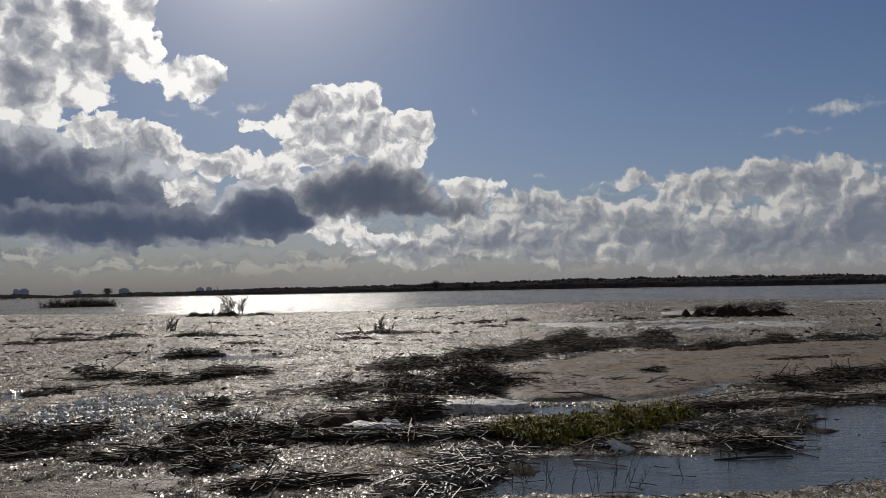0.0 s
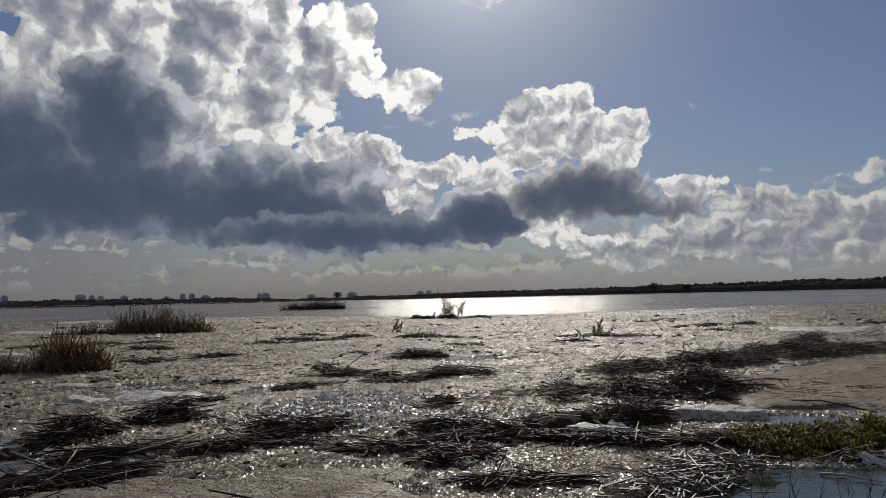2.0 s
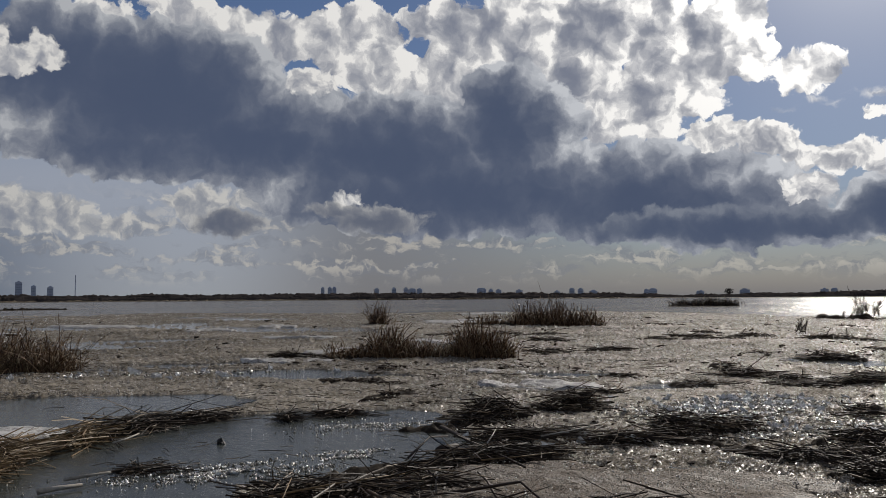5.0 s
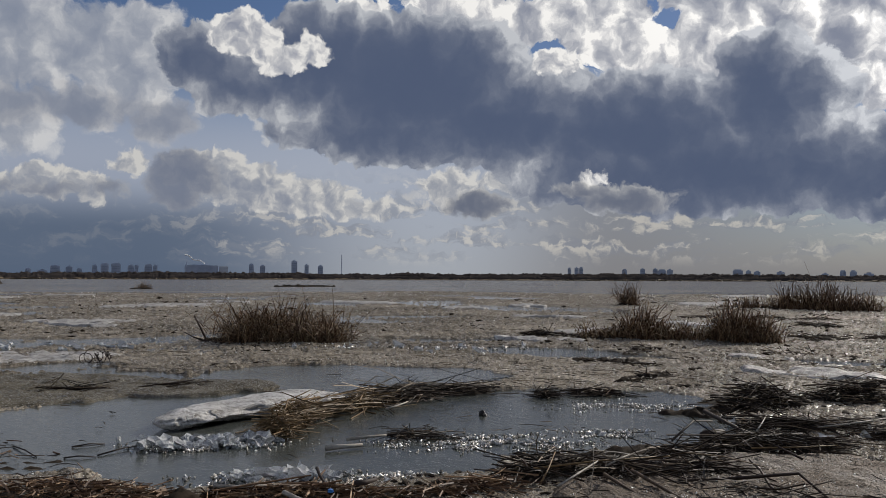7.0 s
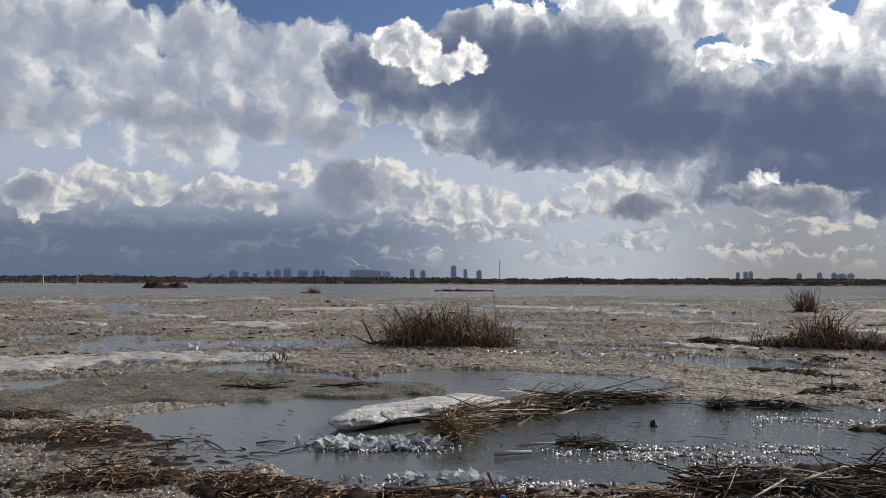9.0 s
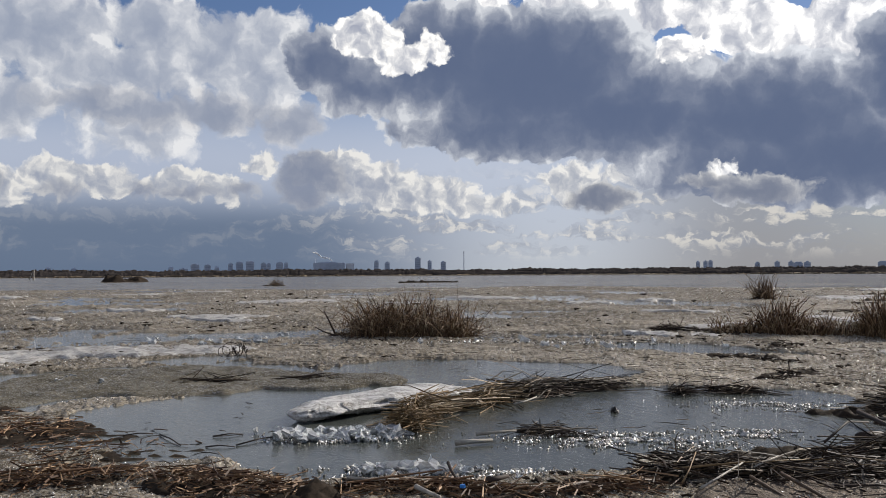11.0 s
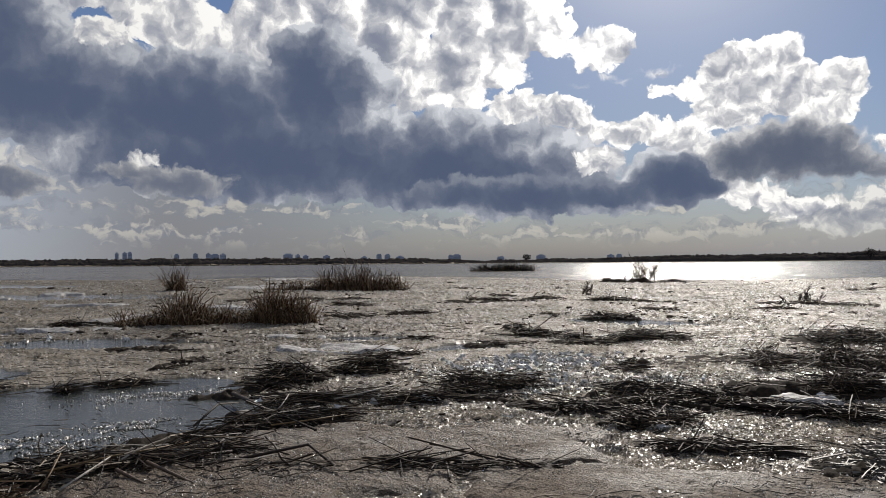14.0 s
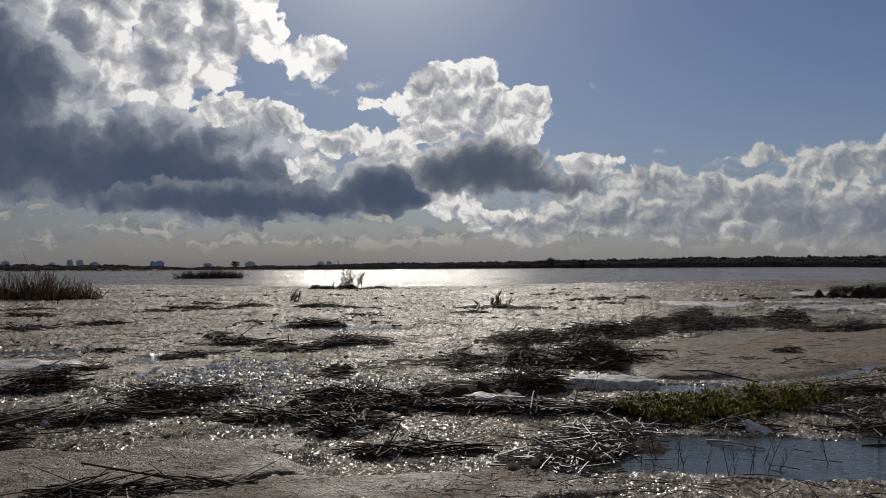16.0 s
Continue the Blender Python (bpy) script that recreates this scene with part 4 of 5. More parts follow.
# ---- reeds ----
def along(line, u):
    """The place at u (0 to 1) on a polyline and its heading."""
    seg = [(Vector(a), Vector(b)) for a, b in zip(line[:-1], line[1:])]
    total = sum((b - a).length for a, b in seg)
    d = u * total
    for a, b in seg:
        n = (b - a).length
        if d <= n or b == seg[-1][1]:
            return a + (b - a) * min(1, d / max(n, 1e-6)), (b - a).normalized(), total
        d -= n


def mound_mesh(line, width, height, rng, material, step=None):
    """A low crumpled ridge along a line, with ragged rims."""
    pts = np.array([tuple(p) for p in line])
    lo, hi = pts.min(0) - width * 1.1, pts.max(0) + width * 1.1
    step = step or max(0.035, width / 26)
    X, Y = np.meshgrid(np.arange(lo[0], hi[0], step), np.arange(lo[1], hi[1], step), indexing="ij")
    seed = rng.randint(0, 999)
    WX, WY = X + width * 0.9 * (fbm(X * 1.3 / width + seed, Y * 1.3 / width, 3, 3) - 0.5), Y + width * 0.9 * (fbm(X * 1.3 / width, Y * 1.3 / width + seed, 3, 4) - 0.5)
    best = np.full(X.shape, 99.0)
    for a, b in zip(pts[:-1], pts[1:]):
        d = b - a
        t = np.clip(((WX - a[0]) * d[0] + (WY - a[1]) * d[1]) / max(d @ d, 1e-6), 0, 1)
        best = np.minimum(best, np.hypot(WX - a[0] - t * d[0], WY - a[1] - t * d[1]))
    b = 1 - best / (width * 0.5)
    Z = -0.04 + (height + 0.04) * np.sqrt(smooth(b, 0.0, 1.0)) * (0.1 + 1.9 * np.maximum(fbm(X * 2.2 / width, Y * 2.2 / width, 3, seed) - 0.22, 0)) + 0.09 * (fbm(X * 14, Y * 14, 3, seed) - 0.5) * smooth(b, 0, 0.3)
    Z = Z + np.random.default_rng(seed).normal(0, 0.28 * min(step, 0.05), Z.shape) * smooth(b, -0.02, 0.2)
    return grid_mesh("mat", X, Y, Z, material, b > -0.05, flat=True)


def bent(p, heading, pitch, length, rng, sag=0.06, kinks=3):
    """A stalk's run from p: a slightly crooked line, sometimes broken."""
    d = Vector((math.cos(heading) * math.cos(pitch), math.sin(heading) * math.cos(pitch), math.sin(pitch)))
    pts, q = [Vector(p)], Vector(p)
    for i in range(kinks):
        d = (d + Vector((rng.uniform(-1, 1), rng.uniform(-1, 1), rng.uniform(-1, 0.6))) * sag).normalized()
        q = q + d * (length / kinks)
        q.z = max(q.z, 0.006)
        pts.append(q.copy())
    return pts


def reed_pile(line, width, height, n, label, big=8, long=0.8, material=None, loose=0.5, seed=0, upright=0.06, thick=1.0, mat=True, category="reed debris"):
    material = material or REED_DARK
    rng = random.Random(1000 + seed)
    c = sum((Vector(p) for p in line), Vector((0, 0))) / len(line)
    line = [Vector(p) - c for p in line]
    root = thing("reed_debris", None, label, category, "washed-up reed debris", at=(c.x, c.y, 0))
    if mat:
        part("mat", mound_mesh(line, width * 1.3, height * min(0.45, 0.45 / width) + 0.02, rng, MUD), root, "black rotting reed mat")

    def one(scale):
        while True:
            u = rng.random()
            p, d, _ = along(line, u)
            off = max(-1.6, min(1.6, rng.gauss(0, 0.46)))
            lift = noise.noise(((p.x - d.y * off * width * 0.5) * 1.4, (p.y + d.x * off * width * 0.5) * 1.4, seed * 1.7))
            if lift > rng.uniform(-0.4, 0.3):
                break
        side = Vector((-d.y, d.x)) * off * width * 0.5
        prof = max(0.0, 1 - abs(off)) ** 0.7
        z = height * prof * rng.uniform(0.35, 1.15) * max(0.35, 0.8 + 1.1 * lift) + 0.015
        head = math.atan2(d.y, d.x) + (math.pi if rng.random() < 0.5 else 0) + rng.gauss(0, loose * 1.7 + 0.25)
        L = long * scale * rng.uniform(0.25, 1.0)
        pitch = rng.gauss(0, 0.10)
        if scale <= 1.0 and rng.random() < upright * 0.35:
            pitch = rng.uniform(0.25, 1.1)
            L *= 0.45
        s = Vector((p.x + side.x - math.cos(head) * L / 2, p.y + side.y - math.sin(head) * L / 2, z))
        return bent(s, head, pitch, L, rng, rng.choice((0.03, 0.06, 0.1, 0.3))), thick * rng.uniform(0.003, 0.008) * (0.7 + 0.3 * scale)

    heap = Heap()
    for i in range(n):
        pts, r = one(1.0)
        heap.tube(pts, r, r * 0.75, 3)
    for i in range(int(n * 1.3)):
        pts, r = one(0.5)
        heap.tube(pts[:3], r * 1.2, r, 3)
    part("litter", heap.mesh("litter", material), root, kind="stuff")
    for i in range(big):
        h = Heap()
        pts, r = one(rng.uniform(0.9, 1.6))
        h.tube(pts, r * 1.2, r * 0.8, 6)
        part("stalk", h.mesh("stalk", material), root)
    return root


def reed_clump(line, width, height, n, label, seed, lean=0.5, singles=24, material=None, tops=0.9, crest=None, stout=0.0075):
    """A stand of dead reeds on its root mat: upright and broken stems, bent leaf blades."""
    material = material or REED_STAND
    rng = random.Random(2000 + seed)
    c = sum((Vector(p) for p in line), Vector((0, 0))) / len(line)
    line = [Vector(p) - c for p in line]
    root = thing("reed_clump", None, label, "reeds", "standing dead reeds", at=(c.x, c.y, 0))
    part("root_mat", mound_mesh(line, width * 1.15, height * 0.13, rng, MUD), root, "black root mat")

    def stem(extra=1.0):
        w = rng.random()
        if crest and rng.random() < 0.55:
            w = min(1.0, max(0.0, rng.gauss(crest[0], crest[1] * 0.6)))
        p, d, total = along(line, w)
        u, v = rng.gauss(0, 0.3), rng.gauss(0, 0.3)
        q = Vector((p.x + u * width * 0.6, p.y + v * width * 0.6, 0.0))
        tall = height * (0.78 + 0.75 * noise.noise((q.x * 2.2 / width + seed, q.y * 2.2 / width, 0))) * rng.uniform(0.35, 1.15) * extra + 0.08 * height
        if crest:
            tall *= 0.38 + 0.62 * math.exp(-((w - crest[0]) / crest[1]) ** 2)
        g = rng.uniform(0, 6.28)
        t = abs(rng.gauss(0, lean))
        pts, cur = [q.copy()], q.copy()
        for i in range(4):
            t2 = t + (rng.uniform(0.5, 1.9) if rng.random() < 0.28 and i > 0 else 0)
            t += rng.uniform(0.0, lean * 0.5)
            cur = cur + Vector((math.cos(g) * math.sin(t2), math.sin(g) * math.sin(t2), math.cos(t2))) * tall / 4
            cur.z = max(cur.z, 0.02)
            pts.append(cur.copy())
        return pts, g

    heap, leaves = Heap(), Heap()
    s = max(1.0, height / 1.0)
    for i in range(n):
        pts, g = stem()
        heap.tube(pts, stout * s, 0.6 * stout * s, 3)
        if rng.random() < tops:
            k = rng.randint(1, 3)
            a = pts[k]
            L = height * rng.uniform(0.25, 0.65)
            g2 = g + rng.uniform(-1.5, 1.5)
            b = [a, a + Vector((math.cos(g2) * L * .4, math.sin(g2) * L * .4, L * .25)), a + Vector((math.cos(g2) * L * .8, math.sin(g2) * L * .8, -L * rng.uniform(0, .5)))]
            b = [Vector((p.x, p.y, max(0.02, p.z))) for p in b]
            leaves.blade(b, 0.008 * s, (-math.sin(g2), math.cos(g2), 0))
    part("thicket", heap.mesh("thicket", material), root, kind="stuff")
    part("foliage", leaves.mesh("foliage", REED_STRAW), root, "curled dead leaf blades", kind="stuff")
    for i in range(singles):
        h = Heap()
        pts, g = stem(1.2)
        h.tube(pts, 0.009 * s, 0.004 * s, 5)
        one = part("stem", h.mesh("stem", material), root)
        if i % 2 == 0:
            lf = Heap()
            a, L, g2 = pts[2], height * rng.uniform(0.2, 0.45), g + rng.uniform(-1, 1)
            lf.blade([a, a + Vector((math.cos(g2) * L * .5, math.sin(g2) * L * .5, L * .3)), a + Vector((math.cos(g2) * L, math.sin(g2) * L, -L * 0.1))], 0.010 * s, (-math.sin(g2), math.cos(g2), 0))
            part("leaf", lf.mesh("leaf", REED_STRAW), one, "curled straw-coloured leaf")
    return root


reed_clump([(-19.0, 5.9), (-18.5, 6.8), (-17.9, 7.8)], 1.2, 1.02, 1700, "dense tan-brown clump of dead reeds rising from the slush", 1, singles=50, lean=0.62, stout=0.009)
reed_clump([(-15.7, 13.5), (-14.6, 14.3), (-14.2, 14.7)], 0.74, 0.9, 800, "low ragged clump of dead brown reeds in the slush", 2, singles=20, crest=(0.72, 0.3), lean=0.38, tops=0.5, stout=0.011)
reed_clump([(-13.6, 15.1), (-13.0, 15.7), (-12.4, 16.3)], 0.8, 1.0, 950, "ragged clump of dead brown reeds beside a lower one", 3, singles=26, crest=(0.6, 0.34), lean=0.38, tops=0.5, stout=0.011)
reed_clump([(-14.3, 14.8), (-13.7, 15.1)], 0.6, 0.5, 260, "low dark tussock of dead reeds between two taller clumps", 8, singles=8, lean=0.45, tops=0.4, stout=0.011)
reed_clump([(-28.6, 34.9), (-25.6, 35.6), (-21.8, 36.5)], 1.2, 1.4, 760, "long dark stand of dead reeds in the slush", 4, singles=30, crest=(0.66, 0.42), lean=0.35, tops=0.35, stout=0.014)
reed_clump([(-33.9, 32.5), (-33.3, 33.0)], 0.6, 1.35, 140, "small upright tuft of dead reeds", 5, singles=14, tops=0.3, stout=0.014, lean=0.35)
reed_clump([(-54.8, 115.3), (-51, 117.2), (-47.6, 119)], 3.0, 1.5, 900, "far low reed islet in glittering water", 6, singles=8, material=REED_DARK, tops=0.15, stout=0.028)
reed_clump([(-111.5, 23.4), (-110.7, 24.2)], 1.6, 1.1, 260, "lone rounded far tuft of brown reeds", 7, singles=4)

# drift lines: centre line, width, height, count
D = "dark tangled reed debris lying on the slush"
reed_pile([(-1.76, 11.8), (-0.8, 12.5), (0.3, 12.9), (0.98, 12.3)], 1.9, 0.24, 1250, "wide dark heap of washed-up broken reeds", 16, 0.8, seed=1, loose=1.0, upright=0.6)
reed_pile([(-1.1, 15.6), (0.2, 16.6), (1.39, 17.6)], 1.7, 0.24, 800, "dark ridge of broken reeds on the sand's edge", 12, 0.8, seed=2, loose=1.0, upright=0.6)
reed_pile([(1.39, 18.0), (2.99, 19.6), (4.9, 21.3), (6.13, 22.6)], 2.0, 0.28, 1200, "long dark ridge of reed debris along the sand", 22, 0.6, seed=3, loose=1.0, upright=0.6)
reed_pile([(3.2, 22.5), (4.3, 23.0)], 1.4, 0.4, 220, "dark heap with upright broken reed stubs", 16, 0.8, seed=4, upright=0.9)
reed_pile([(5.0, 20.2), (5.84, 19.2), (7.1, 20.2), (8.82, 21.1), (11.46, 21.6), (14.0, 21.6)], 1.2, 0.2, 900, "dark line of reed debris across the sand bank", 18, 0.6, seed=5, loose=1.0, upright=0.6)
reed_pile([(4.76, 11.9), (5.52, 12.4), (6.96, 13.2), (8.2, 13.9)], 1.2, 0.16, 700, "flat dark reed mat at the sand's edge", 14, 0.6, seed=6, loose=1.0, upright=0.6)
reed_pile([(2.72, 10.1), (3.86, 10.3), (5.41, 10.5), (7.0, 10.8)], 0.5, 0.06, 200, "thin dark strand of reed stems at the pool", 10, 1.2, seed=7, loose=0.2)
reed_pile([(3.43, 14.31), (3.77, 14.16)], 0.4, 0.12, 40, "small dark clod of reeds on the sand", 3, 0.4, seed=8)
reed_pile([(6.31, 15.94), (8.04, 16.61)], 0.4, 0.06, 90, "thin strand of reed scraps on the sand", 4, 0.6, seed=9)
reed_pile([(1.4, 14.4), (2.6, 13.2), (3.6, 12.6)], 0.5, 0.05, 90, "loose strand of reed scraps on the sand", 6, 0.7, seed=10)
reed_pile([(-1.3, 9.5), (-0.93, 9.95), (-0.45, 9.7)], 0.8, 0.2, 260, "dark bushy tangle of broken reeds", 12, 0.7, seed=11, upright=0.35)
reed_pile([(-0.4, 9.75), (-0.1, 10.0)], 0.45, 0.2, 110, "small dark tussock of reeds", 5, 0.5, seed=12, upright=0.4)
reed_pile([(-2.69, 8.55), (-2.2, 8.75), (-1.4, 8.6)], 0.45, 0.15, 250, "dark tangle of wet reeds across the slush", 10, 0.7, seed=13, upright=0.15)
reed_pile([(-1.32, 8.5), (-0.5, 8.34), (0.53, 8.5)], 0.32, 0.09, 260, "drift line of wet reed stalks", 14, 0.9, seed=14, loose=0.3)
reed_pile([(-2.14, 7.05), (-1.9, 7.4), (-1.7, 7.7)], 0.5, 0.10, 170, "loose heap of crossed pale and dark reed stalks", 18, 0.5, seed=15, loose=0.9, upright=0.1)
reed_pile([(-1.6, 6.3), (-1.22, 6.55), (-0.75, 6.55)], 0.3, 0.06, 170, "flat bundle of wet reed stalks", 12, 0.7, seed=16, loose=0.25)
reed_pile([(-0.2, 5.9), (0.05, 6.5), (0.2, 7.1), (0.42, 7.8)], 0.8, 0.07, 700, "soaked grey mat of short reed pieces", 30, 0.35, material=REED_WET, loose=0.8, seed=17, thick=1.3)
reed_pile([(2.4, 8.5), (3.1, 9.1), (3.8, 8.8)], 1.1, 0.05, 600, "soaked raft of short pale reed pieces in the pool", 20, 0.35, material=REED_WET, loose=1.2, seed=18, thick=1.3)
reed_pile([(1.3, 7.75), (2.05, 7.7), (2.67, 7.8), (3.1, 7.7)], 0.35, 0.04, 110, "strand of dark stems floating on the pool", 10, 0.8, seed=19, loose=0.25, mat=False)
reed_pile([(-4.3, 7.95), (-3.95, 8.5), (-3.6, 9.0)], 0.5, 0.22, 260, "high dark mound of matted reeds", 5, 0.5, seed=20, upright=0.2)
reed_pile([(-5.9, 6.75), (-5.15, 6.95), (-4.17, 7.55), (-3.5, 8.1)], 0.28, 0.07, 190, "drift line of long wet reed stalks", 16, 0.9, seed=21, loose=0.3)
reed_pile([(-3.6, 7.75), (-3.0, 7.68), (-2.5, 7.6)], 0.28, 0.06, 130, "drift line of dark reed stalks", 6, 0.8, seed=22, loose=0.35)
reed_pile([(-6.35, 6.9), (-6.52, 7.7), (-6.38, 8.7), (-5.95, 9.45)], 0.55, 0.17, 460, "big dark heap of matted reeds on the ice", 14, 0.7, seed=23, loose=0.5)
reed_pile([(-5.7, 6.6), (-5.4, 7.2), (-5.0, 7.7)], 0.35, 0.05, 60, "pale crossed reed stalks on dark litter", 12, 0.8, seed=24, loose=0.8, mat=False)
reed_pile([(-2.6, 7.7), (-2.2, 8.3), (-1.7, 8.3)], 0.38, 0.10, 190, "dark reed heap with a few pale stalks", 10, 0.6, seed=25, upright=0.1)
reed_pile([(-5.08, 13.7), (-4.33, 14.5), (-3.4, 15.4)], 0.6, 0.14, 260, "dark strip of matted reeds in the crystal slush", 6, 0.7, seed=26)
reed_pile([(-5.1, 3.4), (-5.28, 4.2), (-5.22, 4.95), (-4.95, 5.7), (-4.5, 6.3)], 0.40, 0.13, 420, "thick drift line of brown reed stalks at the pool's rim", 26, 0.8, seed=27, loose=0.32, upright=0.08)
reed_pile([(-7.0, -1.6), (-6.85, -0.5), (-6.6, 0.1), (-6.15, 0.67), (-5.8, 1.2)], 0.7, 0.09, 430, "brown reed litter mixed with green shoots at the bank", 20, 0.32, seed=28, loose=1.6, material=REED_STAND)
reed_pile([(-5.8, 1.25), (-5.38, 1.95), (-5.05, 2.6), (-4.98, 3.3)], 0.36, 0.07, 270, "brown reed litter along the pool's rim", 24, 0.42, seed=29, loose=1.1, material=REED_STAND)
reed_pile([(-10.6, -1.9), (-9.0, -0.75), (-8.1, -0.35), (-7.4, -0.2)], 1.5, 0.05, 300, "flat brown reed litter on the mud", 20, 0.3, seed=30, loose=2.0, material=REED_STAND)
reed_pile([(-8.3, 6.25), (-8.28, 6.8), (-8.0, 7.4)], 0.30, 0.09, 170, "low tangle of crossed reeds on the ice", 14, 0.6, seed=31, loose=0.6, upright=0.1, mat=False)
reed_pile([(-7.9, 2.7), (-8.4, 3.3), (-8.8, 4.1)], 0.26, 0.17, 240, "sheaf of pale straw-coloured reeds lying on the ice slab", 26, 1.1, seed=32, loose=0.14, material=REED_STRAW, mat=False)
reed_pile([(-8.9, 4.2), (-9.2, 5.1), (-9.15, 5.8)], 0.35, 0.1, 300, "drift bundle of brown reeds in the pool", 22, 1.2, seed=33, loose=0.12)
reed_pile([(-7.45, 2.45), (-7.7, 2.75)], 0.34, 0.22, 120, "bristling tuft of broken straw-coloured reeds", 16, 0.5, seed=34, loose=1.5, upright=0.9, material=REED_STRAW, mat=False)
reed_pile([(-12.1, 0.84), (-11.63, 1.76), (-11.56, 3.0)], 0.16, 0.03, 60, "thin dark strip of reeds on the grey floe", 6, 0.9, seed=35, loose=0.12)
reed_pile([(-3.93, 4.3), (-3.83, 4.66), (-3.4, 4.7)], 0.5, 0.04, 60, "scattered wet reed stalks on the mud", 8, 0.8, seed=36, mat=False)
reed_pile([(-3.3, 4.9), (-2.59, 5.1), (-1.79, 5.4)], 0.45, 0.045, 180, "thin strand of reed debris on the wet mud", 14, 0.7, seed=37, loose=0.3)
reed_pile([(-4.9, 3.8), (-4.7, 4.3), (-4.5, 4.8)], 0.5, 0.08, 220, "wet reed stalks at the water's edge", 16, 1.0, seed=38)
reed_pile([(-7.0, 3.5), (-6.6, 3.9)], 0.4, 0.03, 50, "few broken reeds in the ice crystals", 8, 0.6, seed=39, mat=False, loose=0.8)
FAR_STRIPS = [
    ((-3.61, 28.6), (0.28, 28.1), 0.7), ((-13.7, 27.8), (-10.73, 29.5), 0.7), ((-8.95, 28.9), (-6.92, 28.7), 0.8), ((-6.9, 14.9), (-4.8, 14.4), 0.6), ((-4.0, 15.3), (-3.5, 15.8), 0.8),
    ((1.1, 35.5), (3.7, 37.4), 0.7), ((7.9, 36.7), (11.6, 39.2), 0.9), ((-16.5, 23.2), (-14.9, 22.7), 0.7), ((-12.6, 18.6), (-11.4, 20.3), 0.7), ((-12.3, 26.4), (-11.0, 30.2), 0.6), ((-9.1, 28.5), (-7.9, 29.3), 0.6),
    ((-6.5, 19.9), (-5.6, 20.4), 0.6), ((-17.0, 12.8), (-16.0, 13.4), 0.4), ((-22, 24), (-18, 27), 0.7),
]
for i, (a, b, w) in enumerate(FAR_STRIPS):
    mid = ((a[0] + b[0]) / 2, (a[1] + b[1]) / 2 + 0.2)
    reed_pile([a, mid, b], w, 0.11, 130, "distant dark strip of reeds frozen in slush", 6, 0.8, seed=60 + i, upright=0.2, thick=1.5)


# thin strands and small tangles all over the crystal slush
rng = random.Random(17)
for i in range(26):
    a, r = rng.uniform(-4, 50), 11.0 * (46 / 11.0) ** rng.random()
    x, y = -r * math.sin(radians(a)), r * math.cos(radians(a))
    if math.hypot(x, y - 14) < 3.2 or math.hypot(x + 13.5, y - 15) < 3:
        continue
    g, w = rng.uniform(0, 6.28), rng.uniform(0.2, 0.7) * (0.7 + r / 40)
    reed_pile([(x - math.cos(g) * w, y - math.sin(g) * w), (x, y), (x + math.cos(g + .4) * w, y + math.sin(g + .4) * w)], rng.uniform(0.25, 0.6), rng.uniform(0.04, 0.14), 34, "small dark tangle of reeds frozen in slush", 2, 0.5, seed=200 + i, upright=0.25, thick=1.0 + r / 40)


# ---- bushes, mounds ----
def heap_mound(line, width, height, label, seed, n=500):
    rng = random.Random(3000 + seed)
    c = sum((Vector(p) for p in line), Vector((0, 0))) / len(line)
    loc = [Vector(p) - c for p in line]
    root = thing("reed_mound", None, label, "reed mound", at=(c.x, c.y, 0))
    part("body", mound_mesh(loc, width, height, rng, MUD), root)
    h = Heap()
    for i in range(n):
        p, d, _ = along(loc, rng.random())
        off = rng.gauss(0, 0.3)
        z = height * max(0, 1 - abs(off)) ** 0.6
        q = Vector((p.x - d.y * off * width * .6, p.y + d.x * off * width * .6, max(0.02, z * rng.uniform(.6, 1.05))))
        h.tube(bent(q, rng.uniform(0, 6.28), rng.gauss(-0.3, 0.3), height * rng.uniform(.3, .7), rng, 0.3), 0.007, 0.004, 3)
    part("thatch", h.mesh("thatch", REED_DARK), root, "drooping dead grass thatch", kind="stuff")


heap_mound([(11.9, 39.1), (12.8, 38.8)], 1.2, 0.55, "dark rounded mound of collapsed reeds", 1)
heap_mound([(13.3, 38.6), (14.7, 38.4), (15.7, 38.2)], 1.3, 0.72, "long dark mound of collapsed reeds with a spiky end", 2, 700)
heap_mound([(-199.5, 7.2), (-199.5, 12.0)], 5.0, 1.6, "dark low hump in the far water", 3, 200)
heap_mound([(-132, 50), (-132.2, 54), (-132, 60)], 1.0, 0.35, "dark far drift of reeds on the water", 4, 100)


